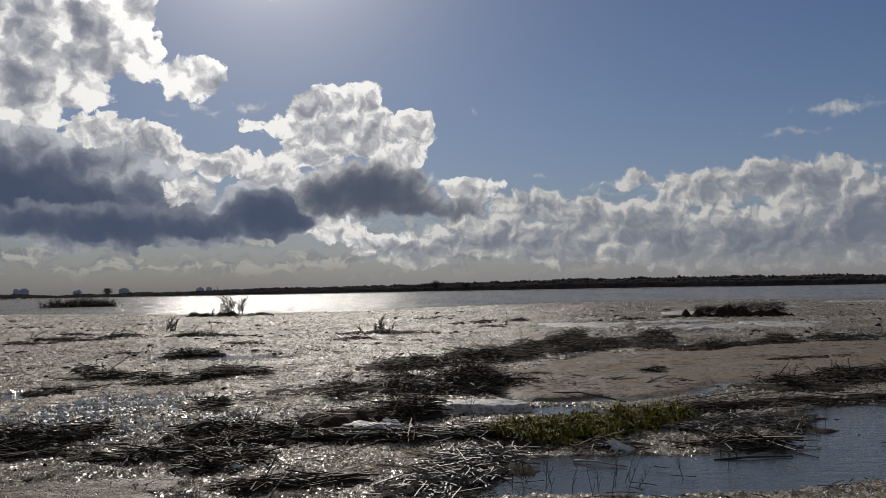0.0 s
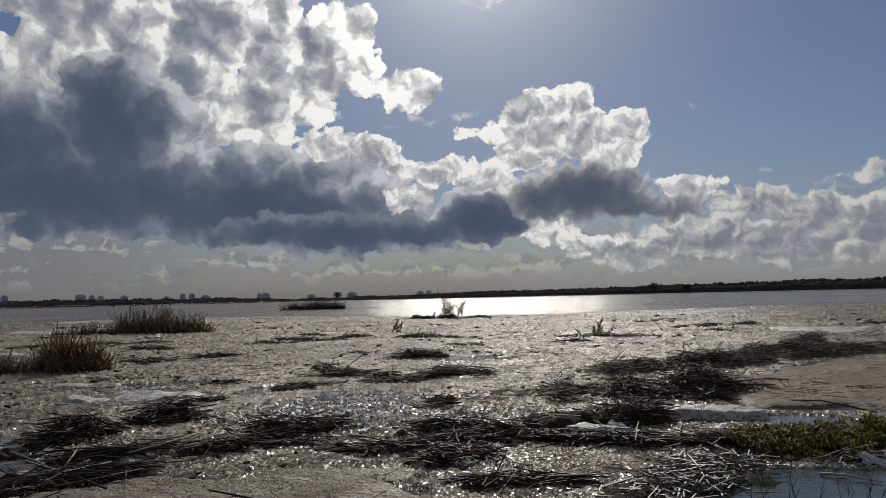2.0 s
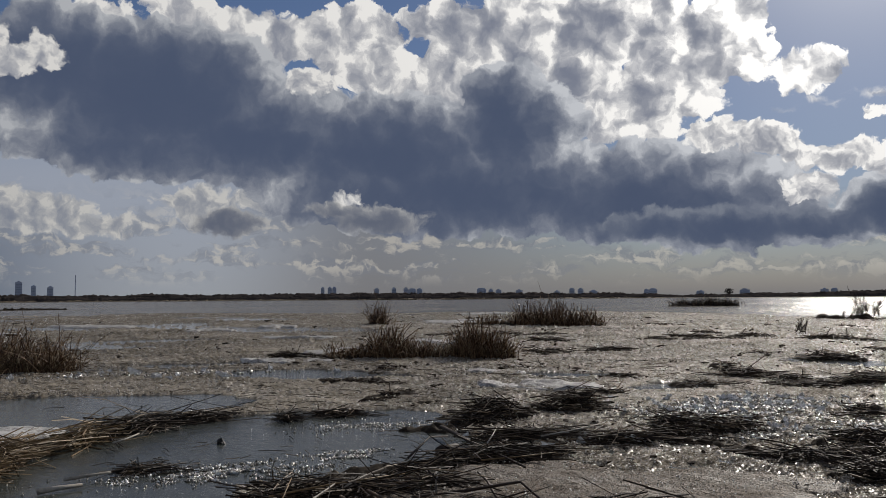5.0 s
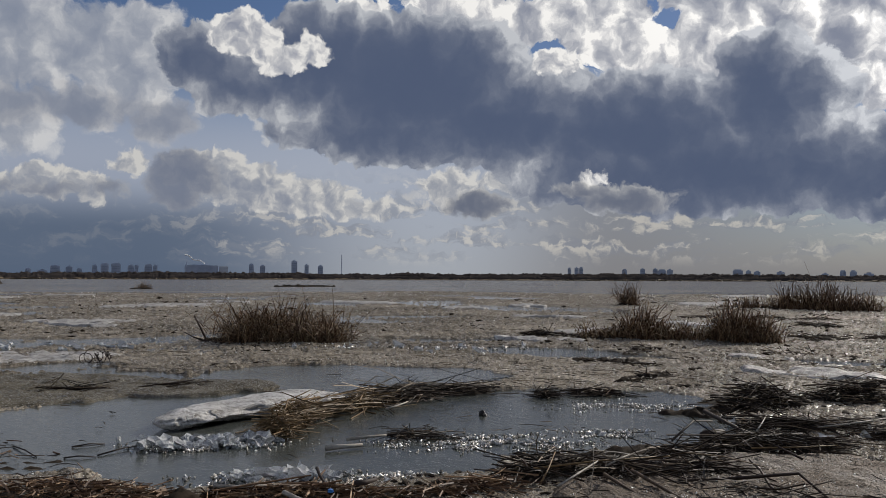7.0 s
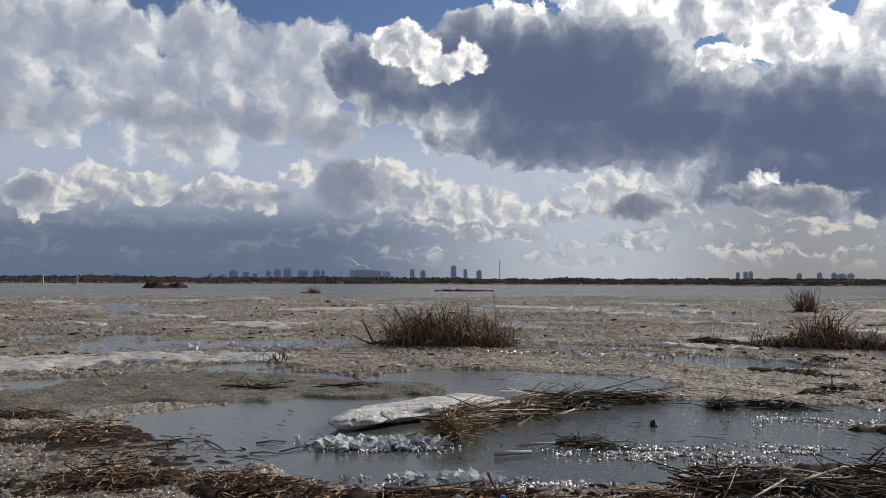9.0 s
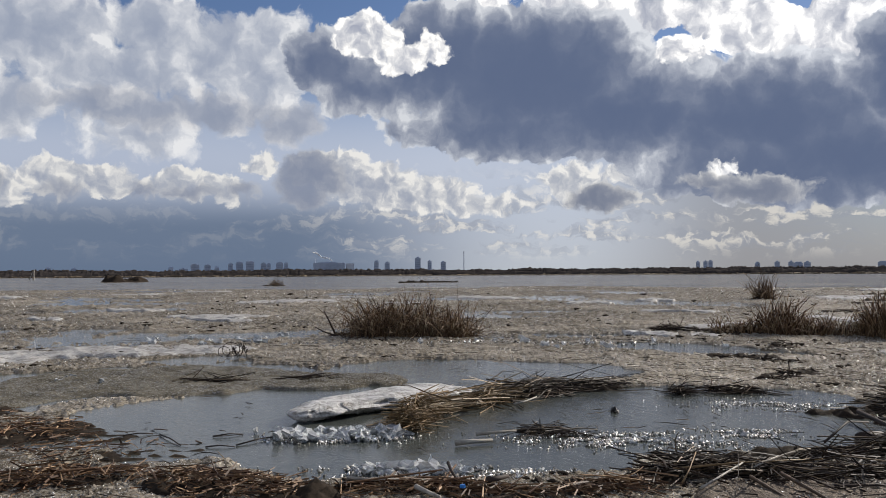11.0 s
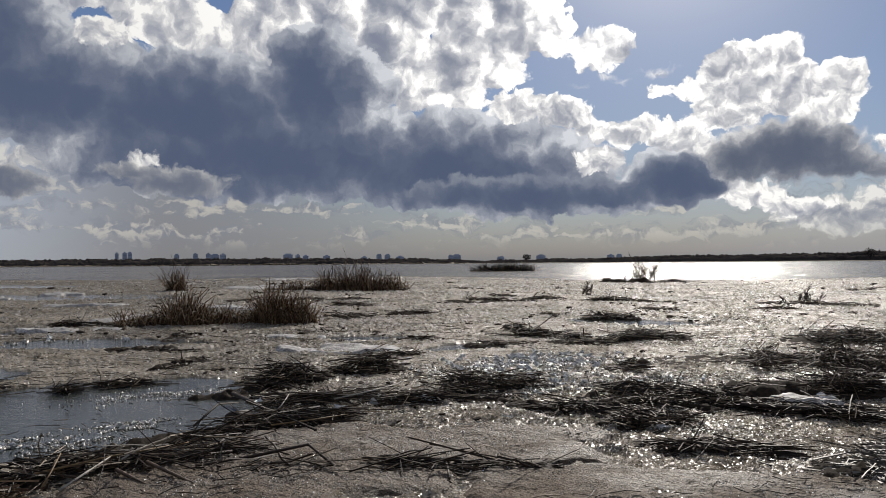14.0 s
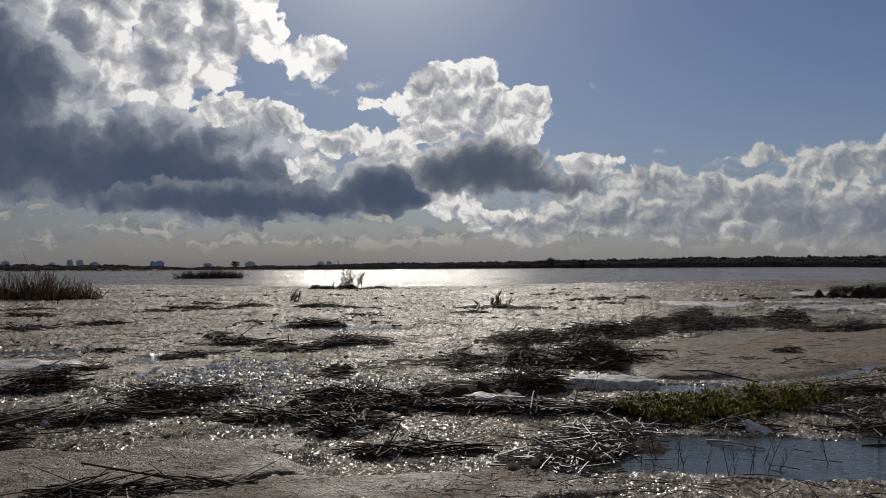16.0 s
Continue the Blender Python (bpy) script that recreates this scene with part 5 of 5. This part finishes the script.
def bush(x, y, h, spread, n, label, seed, base=True):
    rng = random.Random(4000 + seed)
    root = thing("bare_bush", None, label, "bush", at=(x, y, 0))
    if base:
        part("root_mat", mound_mesh([Vector((-spread, 0)), Vector((spread * .9, 0))], 1.5, 0.3, rng, MUD), root, "black debris round its foot")
    tw = Heap()

    def grow(p, d, L, r, depth):
        pts, q = [p.copy()], p.copy()
        for i in range(3):
            d = (d + Vector((rng.uniform(-1, 1), rng.uniform(-1, 1), rng.uniform(-.3, .7))) * 0.22).normalized()
            q = q + d * L / 3
            q.z = max(q.z, 0.03)
            pts.append(q.copy())
            if depth > 0:
                for k in range(3):
                    e = (d + Vector((rng.uniform(-1, 1), rng.uniform(-1, 1), rng.uniform(-.4, .8))) * 0.8).normalized()
                    grow(q.copy(), e, L * rng.uniform(.35, .6), r * 0.8, depth - 1)
        if depth == 2:
            one = Heap()
            one.tube(pts, r, r * 0.5, 5)
            part("branch", one.mesh("branch", TWIG), root)
        else:
            tw.tube(pts, r, r * 0.5, 4)

    for i in range(n):
        g = rng.uniform(0, 6.28)
        u = max(-1, min(1, rng.gauss(0, 0.4)))
        k = 1 - 0.75 * abs(u)
        grow(Vector((u * spread * 0.75, rng.uniform(-.3, .3), 0)), Vector((math.cos(g) * .6, math.sin(g) * .6, 1.0)).normalized(), h * k * rng.uniform(.4, .75), 0.011 * h ** 0.5, 2)
    part("brushwood", tw.mesh("brushwood", TWIG), root, kind="stuff")


bush(-13.9, 54.6, 1.3, 2.5, 10, "low bare dark bush standing in glittering water", 6)
bush(-13.4, 54.4, 2.5, 0.5, 2, "thin bare sapling rising from the flooded bush", 8, base=False)
bush(-2.2, 28.6, 0.7, 1.2, 7, "low bare twigs sticking out of the slush", 2, base=False)
bush(-10.8, 33.0, 0.7, 0.6, 4, "few bare twigs sticking out of the slush", 3, base=False)
bush(-15.25, 2.3, 0.42, 0.25, 2, "small tangle of bent bare twigs in the ice", 4, base=False)


# ---- green grass, sprouts ----
def grass_clump():
    rng = random.Random(77)
    line = [(-1.05, -0.6), (-0.4, -0.35), (0.35, 0.1), (0.95, 0.45)]
    root = thing("grass_clump", None, "yellow-green flooded grass clump between the pools", "grass", at=(1.6, 8.8, 0))
    lv = [Vector(p) for p in line]
    part("root_mat", mound_mesh(lv, 1.2, 0.10, rng, MUD), root, "black roots and mud")
    h = Heap()
    for i in range(7000):
        u = rng.random()
        p, d, _ = along(lv, u)
        off = max(-1.1, min(1.1, rng.gauss(0, 0.42)))
        wd = 0.5 + 0.12 * math.sin(7 * u)
        q = Vector((p.x - d.y * off * wd, p.y + d.x * off * wd, 0.09 * max(0, 1 - off * off)))
        q.x += rng.uniform(-.08, .08)
        if noise.noise((q.x * 4.5, q.y * 4.5, 3.0)) < -0.28:
            continue
        L = rng.uniform(0.07, 0.20) * (1.15 - 0.4 * abs(off)) * (0.8 + 0.8 * noise.noise((q.x * 6, q.y * 6, 9.0)))
        g, t = rng.uniform(0, 6.28), rng.uniform(0.3, 1.2)
        a = q + Vector((math.cos(g) * math.sin(t) * L * .5, math.sin(g) * math.sin(t) * L * .5, math.cos(t) * L * .7))
        b = a + Vector((math.cos(g) * L * .5, math.sin(g) * L * .5, -L * rng.uniform(-.2, .4)))
        h.blade([q, a, b], rng.uniform(0.007, 0.013), (-math.sin(g), math.cos(g), 0))
    part("sward", h.mesh("sward", GRASS), root, kind="stuff")
    for k in range(40):
        s = Heap()
        p, d, _ = along(lv, rng.random())
        q = Vector((p.x + rng.uniform(-.3, .3), p.y + rng.uniform(-.3, .3), 0.08))
        g = rng.uniform(0, 6.28)
        s.blade([q, q + Vector((math.cos(g) * .06, math.sin(g) * .06, .12)), q + Vector((math.cos(g) * .17, math.sin(g) * .17, .14)), q + Vector((math.cos(g) * .26, math.sin(g) * .26, .08))], 0.011, (-math.sin(g), math.cos(g), 0))
        part("leaf", s.mesh("leaf", GRASS), root)


grass_clump()


def sprout(x, y, h, seed, label="thin dark dead sprout standing in the pool"):
    rng = random.Random(5000 + seed)
    root = thing("dead_sprout", None, label, "plant", "sprouts in the pool", at=(x, y, -0.05))
    s = Heap()
    pts = bent((0, 0, 0), rng.uniform(0, 6.28), rng.uniform(1.1, 1.55), h, rng, 0.10, 4)
    s.tube(pts, 0.0032, 0.0012, 5)
    part("stem", s.mesh("stem", TWIG), root)
    for i in range(rng.randint(5, 9)):
        k = rng.randint(1, 4)
        g = rng.uniform(0, 6.28)
        t = Heap()
        t.tube([pts[k], pts[k] + Vector((math.cos(g) * .02, math.sin(g) * .02, .03)), pts[k] + Vector((math.cos(g) * .035, math.sin(g) * .035, .07))], 0.002, 0.001, 3)
        part("twig", t.mesh("twig", TWIG), root)


SPROUTS = [(0.50, 6.35), (0.58, 6.22), (0.63, 6.55), (0.72, 6.1), (0.80, 6.3), (1.12, 6.2), (1.2, 6.1), (1.27, 6.35), (1.33, 6.22), (1.36, 6.45), (1.42, 6.3), (1.05, 6.0), (0.9, 6.05), (0.45, 6.7),
           (3.62, 8.5), (3.72, 8.55), (3.8, 8.4), (3.68, 8.3), (2.35, 7.2), (2.42, 7.15), (2.5, 7.25), (2.38, 7.05), (2.7, 8.9), (0.3, 9.7), (0.36, 9.75), (1.85, 6.5), (4.9, 7.4)]
for i, (x, y) in enumerate(SPROUTS):
    sprout(x, y, 0.16 + 0.24 * ((i * 0.618) % 1), i)


# ---- ice ----
def ice_rock(sx, sy, sz, seed, material, name="ice"):
    """A jagged lump of crystals with flat broken faces."""
    rng = random.Random(6000 + seed)
    bm = bmesh.new()
    bmesh.ops.create_icosphere(bm, subdivisions=2, radius=1.0)
    for v in bm.verts:
        k = rng.choice((0.45, 0.6, 0.8, 1.15)) * rng.uniform(0.85, 1.15)
        v.co = Vector((v.co.x * k * sx, v.co.y * k * sy, v.co.z * k * sz))
    me = bpy.data.meshes.new(name)
    bm.to_mesh(me)
    bm.free()
    me.materials.append(material)
    return me


ICE_SHAPES = [ice_rock(1, 0.7, 0.55, i, ICE if i % 3 else ICE_MILKY) for i in range(9)]


def ice_chunk(x, y, size, i, tall=1.0, label="small glassy lump of melting ice"):
    ob = thing("ice_chunk", ICE_SHAPES[i % 9], label, "ice", "lumps of melting ice")
    rng = random.Random(i * 13 + 7)
    ob.matrix_basis = pose(x, y, size * 0.35 * tall, rng.uniform(-25, 25), rng.uniform(-25, 25), rng.uniform(0, 360)) @ Matrix.Diagonal((size, size * rng.uniform(.6, 1), size * tall, 1))
    return ob


# where the lumps lie: x, y, spread along, spread across, turn, count, size
ICE_FIELDS = [
    (-7.5, 1.85, 0.5, 0.2, 66, 66, 0.095), (-5.95, 2.1, 0.65, 0.13, 63, 44, 0.08), (-6.25, 4.1, 0.75, 0.2, 62, 40, 0.035), (-6.1, 5.25, 0.35, 0.15, 60, 22, 0.04),
    (-4.6, 11.0, 1.3, 0.9, 60, 110, 0.075), (-3.8, 9.3, 0.6, 0.4, 50, 36, 0.06), (-15, 9, 2.5, 1.2, 50, 14, 0.12), (-13, -0.2, 1.5, 1.0, 80, 10, 0.06), (-19, 2.5, 2.2, 1.5, 80, 16, 0.14), (-5.0, 7.2, 0.5, 0.3, 40, 6, 0.07),
]
k = 0
for x, y, sa, sb, turn, count, size in ICE_FIELDS:
    rng = random.Random(int(abs(x * 100 + y)))
    for i in range(count):
        u, v = rng.gauss(0, 0.55) * sa, rng.gauss(0, 0.55) * sb
        c, s = math.cos(radians(turn)), math.sin(radians(turn))
        ice_chunk(x + u * c - v * s, y + u * s + v * c, size * rng.uniform(0.4, 1.25), k, rng.uniform(0.7, 1.2))
        k += 1
ice_chunk(-5.93, 2.06, 0.10, 1, 1.5, "upright rounded lump of clear ice")
ice_chunk(1.58, 7.62, 0.17, 4, 0.6, "clear rectangular block of ice by the grass")
ice_chunk(-4.78, 6.69, 0.14, 5, 0.6, "bluish translucent plate of ice on reeds")
ice_chunk(-1.78, 7.1, 0.14, 7, 0.5, "bluish translucent plate of ice on reeds")
ice_chunk(-0.6, 9.3, 0.16, 2, 0.6, "rounded milky lump of ice")
ice_chunk(-4.3, 7.45, 0.2, 3, 0.5, "milky plate of ice beside the reeds")


def floe(spots, name, label, material, top, box, step=0.04, seed=0, lumps=0.4):
    """A raft of ice: lumpy top and a broken rim that drops into the water."""
    X, Y = np.meshgrid(np.arange(box[0], box[1], step), np.arange(box[2], box[3], step), indexing="ij")
    wx, wy = X + 0.35 * (fbm(X * 2.2, Y * 2.2, 3, seed) - 0.5), Y + 0.35 * (fbm(X * 2.2, Y * 2.2, 3, seed + 5) - 0.5)
    b = blob(wx, wy, spots)
    Z = -0.08 + (top + 0.08) * smooth(b, 0.0, 0.16) * (1 - lumps + 2 * lumps * fbm(X * 3.0, Y * 3.0, 3, seed + 9)) + 0.03 * (fbm(X * 12, Y * 12, 2, seed + 2) - 0.5) * smooth(b, 0, 0.2)
    thing(name, grid_mesh(name, X, Y, Z, material, b > -0.04), label, "ice")


def long_slab():
    """A long low slab of snow ice: a swept, flattened body with grooves and a knobbly end."""
    axis = [Vector((-8.3, 1.62, 0.09)), Vector((-8.62, 2.05, 0.08)), Vector((-9.0, 2.75, 0.07)), Vector((-9.35, 3.5, 0.05)), Vector((-9.6, 4.1, 0.0))]
    n, k, v = 90, 28, []
    for i in range(n + 1):
        u = i / n
        j = min(3, int(u * 4))
        c = axis[j].lerp(axis[j + 1], u * 4 - j)
        d = (axis[j + 1] - axis[j]).normalized()
        side = Vector((-d.y, d.x, 0)).normalized()
        half = (0.13 + 0.25 * min(1, u * 2.2) - 0.10 * max(0, u - 0.7) / 0.3) * min(1, (u * 14 + 0.05) ** 0.5, ((1 - u) * 9 + 0.03) ** 0.5)
        if 0.06 < u < 0.085:
            half *= 0.84
        for s in range(k):
            t = 2 * math.pi * s / k
            q = 1 + 0.36 * noise.noise((u * 5, math.cos(t) * 1.6, math.sin(t) * 1.6)) + 0.26 * noise.noise((u * 14, math.cos(t) * 6, math.sin(t) * 6)) + 0.05 * noise.noise((u * 40, t * 4, 0))
            p = c + side * (half * q * math.cos(t)) + Vector((0, 0, 0.09 * (half / 0.35) ** 0.5 * q * math.sin(t)))
            v.append(tuple(p))
    f = [(i * k + s, i * k + (s + 1) % k, (i + 1) * k + (s + 1) % k, (i + 1) * k + s) for i in range(n) for s in range(k)]
    f += [tuple(range(k))[::-1], tuple(n * k + s for s in range(k))]
    thing("ice_slab", mesh_from("ice_slab", v, f, SNOW, True), "long whitish weathered slab of snow ice with reeds on it", "ice")


long_slab()
floe([(-12.4, 0.8, 2.4, 1.75, 70), (-11.3, 2.7, 1.4, 0.85, 80), (-11.7, -1.2, 1.2, 1.3, 30)], "slush_floe", "flat olive-grey floe of granular slush", SLUSH_OLIVE, 0.035, (-15.5, -9.6, -2, 4.5), 0.05, 13, 0.3)
floe([(-0.75, 9.05, 0.36, 0.16, 0)], "ice_slab", "flat grey-white slab of ice among the reeds", SNOW_GREY, 0.07, (-1.5, 0.0, 8.6, 9.5), 0.025, 5, 0.2)
floe([(0.35, 10.3, 0.75, 0.3, -4)], "ice_slab", "flat pale slab of ice at the pool's edge", SNOW_GREY, 0.11, (-0.6, 1.3, 9.8, 10.8), 0.025, 6, 0.2)
floe([(-7.9, 11.5, 0.9, 0.75, 30), (-8.6, 11.0, 0.5, 0.4, 20)], "snow_crust", "pale crust of wet snow on the slush", SNOW_GREY, 0.05, (-9.6, -6.6, 10.2, 12.8), 0.05, 7, 0.6)
floe([(-10.3, 13.0, 0.7, 0.3, 30)], "snow_crust", "small white patch of snow ice", SNOW_GREY, 0.035, (-11.4, -9.2, 12.4, 13.6), 0.05, 8, 0.4)
floe([(-16.3, 11.85, 0.75, 0.22, 25)], "ice_slab", "white tilted slab of ice in the slush", SNOW, 0.09, (-17.4, -15.2, 11.3, 12.4), 0.04, 9, 0.4)
floe([(-17.0, 0.2, 1.2, 3.0, -8), (-16.4, -2.0, 1.6, 1.5, 0)], "snow_crust", "broad pale crust of snow ice beside the water", SNOW_GREY, 0.06, (-19.5, -14.0, -5, 4), 0.06, 10, 0.6)
floe([(8.8, 28.8, 2.4, 1.6, 10)], "snow_crust", "pale sparkling patch of ice crystals", SNOW_GREY, 0.08, (5.5, 12, 26, 32), 0.08, 11, 0.6)


# ---- small things ----
def clod():
    h = Heap()
    rng = random.Random(3)
    h.lump((0, 0, 0.015), 0.05, 0.04, 0.045, rng)
    h.lump((0.05, 0.0, 0.01), 0.03, 0.03, 0.03, rng)
    thing("clod", h.mesh("clod", BLACK), "small black clod floating in the pool", "clod", at=(-7.6, 4.83, 0))


def bottle_cap():
    bm = bmesh.new()
    bmesh.ops.create_cone(bm, cap_ends=True, segments=18, radius1=0.019, radius2=0.017, depth=0.02)
    bmesh.ops.bevel(bm, geom=[e for e in bm.edges], offset=0.002, segments=1, affect="EDGES")
    me = bpy.data.meshes.new("bottle_cap")
    bm.to_mesh(me)
    bm.free()
    me.materials.append(BLUE_PLASTIC)
    thing("bottle_cap", me, "blue plastic scrap caught in the reed litter", "litter", at=(-5.11, 1.94, 0.12))


def branch(pts, r, label, material=None):
    h = Heap()
    h.tube([Vector(p) for p in pts], r, r * 0.6, 7)
    thing("branch", h.mesh("branch", material or TWIG, True), label, "branch", "loose branches")


clod()
bottle_cap()
branch([(-4.35, 4.25, 0.05), (-4.1, 4.55, 0.08), (-3.75, 4.75, 0.16), (-3.5, 4.7, 0.05)], 0.014, "crooked dark branch lying on wet mud")
branch([(-5.0, 4.9, 0.16), (-5.3, 5.5, 0.22), (-5.6, 6.1, 0.12)], 0.010, "long thin brown stick leaning over the pool")
branch([(-1.3, 8.35, 0.07), (-0.4, 8.25, 0.09), (0.5, 8.35, 0.06)], 0.02, "long straight dark pole among the reeds")
branch([(1.5, 11.6, 0.05), (1.8, 11.2, 0.1), (2.3, 10.6, 0.04)], 0.014, "bent dry stalk lying on the sand")
branch([(1.1, 7.2, 0.015), (1.25, 7.1, 0.03), (1.5, 6.95, 0.01)], 0.011, "pale split reed floating in the pool", WOOD_GREY)
branch([(2.3, 7.2, 0.0), (2.6, 7.2, 0.02), (3.0, 7.25, 0.01)], 0.012, "dark stick floating in the pool")
branch([(-7.0, 2.95, 0.03), (-6.9, 3.3, 0.05)], 0.016, "pale broken plank end in the pool", WOOD_GREY)
branch([(-5.35, 5.7, 0.05), (-5.4, 6.0, 0.05)], 0.06, "cut end of a dark hollow stalk")
branch([(-19.55, 5.35, 0.0), (-19.6, 5.22, 0.3), (-19.72, 5.1, 0.58)], 0.028, "leaning dark stick beside the reed clump")
branch([(-19.0, 5.2, 0.02), (-19.2, 4.95, 0.12), (-19.4, 4.8, 0.22)], 0.022, "dark branch lying at the reed clump's foot")

branch([(-8.01, 0.84, 0.008), (-8.01, 0.98, 0.02), (-8.01, 1.11, 0.006)], 0.007, "thin dark stalk floating on still water")
branch([(-7.57, 0.72, 0.008), (-7.53, 0.83, 0.02), (-7.48, 0.95, 0.006)], 0.007, "thin dark stalk floating on still water")
branch([(-7.54, 0.97, 0.008), (-7.67, 1.19, 0.02), (-7.79, 1.42, 0.006)], 0.007, "long thin bent twig lying in the pool")
branch([(-8.39, 0.11, 0.008), (-8.39, 0.24, 0.02), (-8.39, 0.37, 0.006)], 0.007, "thin dark stalk floating on still water")
branch([(-8.31, 0.42, 0.008), (-8.02, 0.48, 0.02), (-7.73, 0.54, 0.006)], 0.007, "short bent twig poking out of the pool")
branch([(-4.51, 3.29, 0.1), (-4.65, 3.59, 0.12), (-4.82, 3.94, 0.14)], 0.009, "pale peeled stalk lying across dark reeds", WOOD_GREY)
branch([(-4.74, 3.95, 0.12), (-4.76, 4.07, 0.14), (-4.82, 4.25, 0.15)], 0.007, "pale peeled stalk lying across dark reeds", WOOD_GREY)
branch([(-4.73, 3.33, 0.08), (-4.79, 3.44, 0.14), (-4.98, 3.66, 0.2)], 0.006, "thin straw stalk sticking up from the reed litter", REED_STRAW)
branch([(-6.13, 6.61, 0.1), (-5.56, 6.30, 0.08), (-5.01, 5.97, 0.05)], 0.022, "thick dark wet stick at the pool's rim", TWIG)
branch([(-4.67, 3.85, 0.08), (-4.41, 3.78, 0.06), (-4.18, 3.73, 0.04)], 0.014, "brown broken stalk lying on slush", WOOD_BROWN)
branch([(-4.59, 4.04, 0.1), (-4.23, 3.95, 0.07), (-3.92, 3.88, 0.04)], 0.014, "long brown broken stalk lying on slush", WOOD_BROWN)
branch([(-4.93, 3.42, 0.12), (-4.81, 3.92, 0.14), (-4.69, 4.53, 0.13)], 0.008, "long straight reed stalk on the drift line", REED_STRAW)
branch([(-4.69, 5.48, 0.09), (-4.52, 5.82, 0.09), (-4.37, 6.25, 0.09)], 0.007, "long pale reed stalk on the drift line", REED_STRAW)
branch([(-4.95, 6.77, 0.1), (-4.84, 7.15, 0.12), (-4.80, 7.76, 0.13)], 0.008, "long pale reed stalk on dark litter", WOOD_GREY)
branch([(-5.20, 6.22, 0.08), (-5.36, 6.51, 0.1), (-5.55, 6.83, 0.12)], 0.008, "short white peeled stalk among reeds", WOOD_GREY)
branch([(-5.78, 1.40, 0.08), (-5.66, 1.53, 0.08), (-5.60, 1.70, 0.08)], 0.012, "pale reed stalk along the pool's rim", WOOD_GREY)
branch([(-5.37, 1.73, 0.08), (-5.26, 1.76, 0.07), (-5.14, 1.80, 0.06)], 0.018, "short pale broken stick in the litter", WOOD_GREY)
branch([(-5.25, 2.18, 0.1), (-5.26, 2.26, 0.1), (-5.30, 2.36, 0.1)], 0.022, "short dark piece of rotten wood", TWIG)
branch([(-5.58, 2.05, 0.16), (-5.50, 2.04, 0.12), (-5.43, 2.05, 0.07)], 0.012, "dark stub sticking up at the pool's rim", TWIG)
branch([(-8.23, 4.00, 0.05), (-8.29, 4.17, 0.06), (-8.46, 4.41, 0.07)], 0.012, "white peeled stick beside the reed bundle", WOOD_GREY)
branch([(-6.73, 2.63, 0.03), (-6.73, 2.79, 0.03), (-6.70, 2.96, 0.03)], 0.025, "flat pale plank in the pool", WOOD_GREY)
for cx, cy, rad, squash in ((-15.3, 2.08, 0.10, 1.0), (-15.25, 2.3, 0.09, 1.2), (-15.3, 2.2, 0.15, 0.9)):
    ring = [(cx + 0.05 * math.sin(2 * t), cy + rad * math.cos(t), max(0.02, rad * squash * 0.9 + rad * squash * math.sin(t))) for t in (i * 0.35 - 1.2 for i in range(17))]
    branch(ring, 0.008, "thin bare twig bent into a loop in the ice")

# ---- scattered crusts of snow ice further out ----
rng = random.Random(42)
for i in range(46):
    a, r = rng.uniform(-30, 98), 19 * (78 / 19) ** rng.random()
    x, y = -r * math.sin(radians(a)), r * math.cos(radians(a))
    if -8 < a < 36 or -26 < a < -5 and r < 30 or math.hypot(x + 18.5, y - 7) < 4 or math.hypot(x + 25, y - 35.5) < 6:
        continue
    w = rng.uniform(0.5, 1.2) * (0.6 + r / 30)
    floe([(x, y, w * 1.3, w * 0.55, rng.uniform(0, 180)), (x + w * 0.6, y + w * 0.3, w * 0.6, w * 0.4, 0)], "snow_crust", "pale thin crust of snow ice on the far slush", SNOW_GREY, 0.05 + 0.0006 * r, (x - 3 * w, x + 3 * w, y - 3 * w, y + 3 * w), max(0.06, w / 14), 100 + i, 0.5)
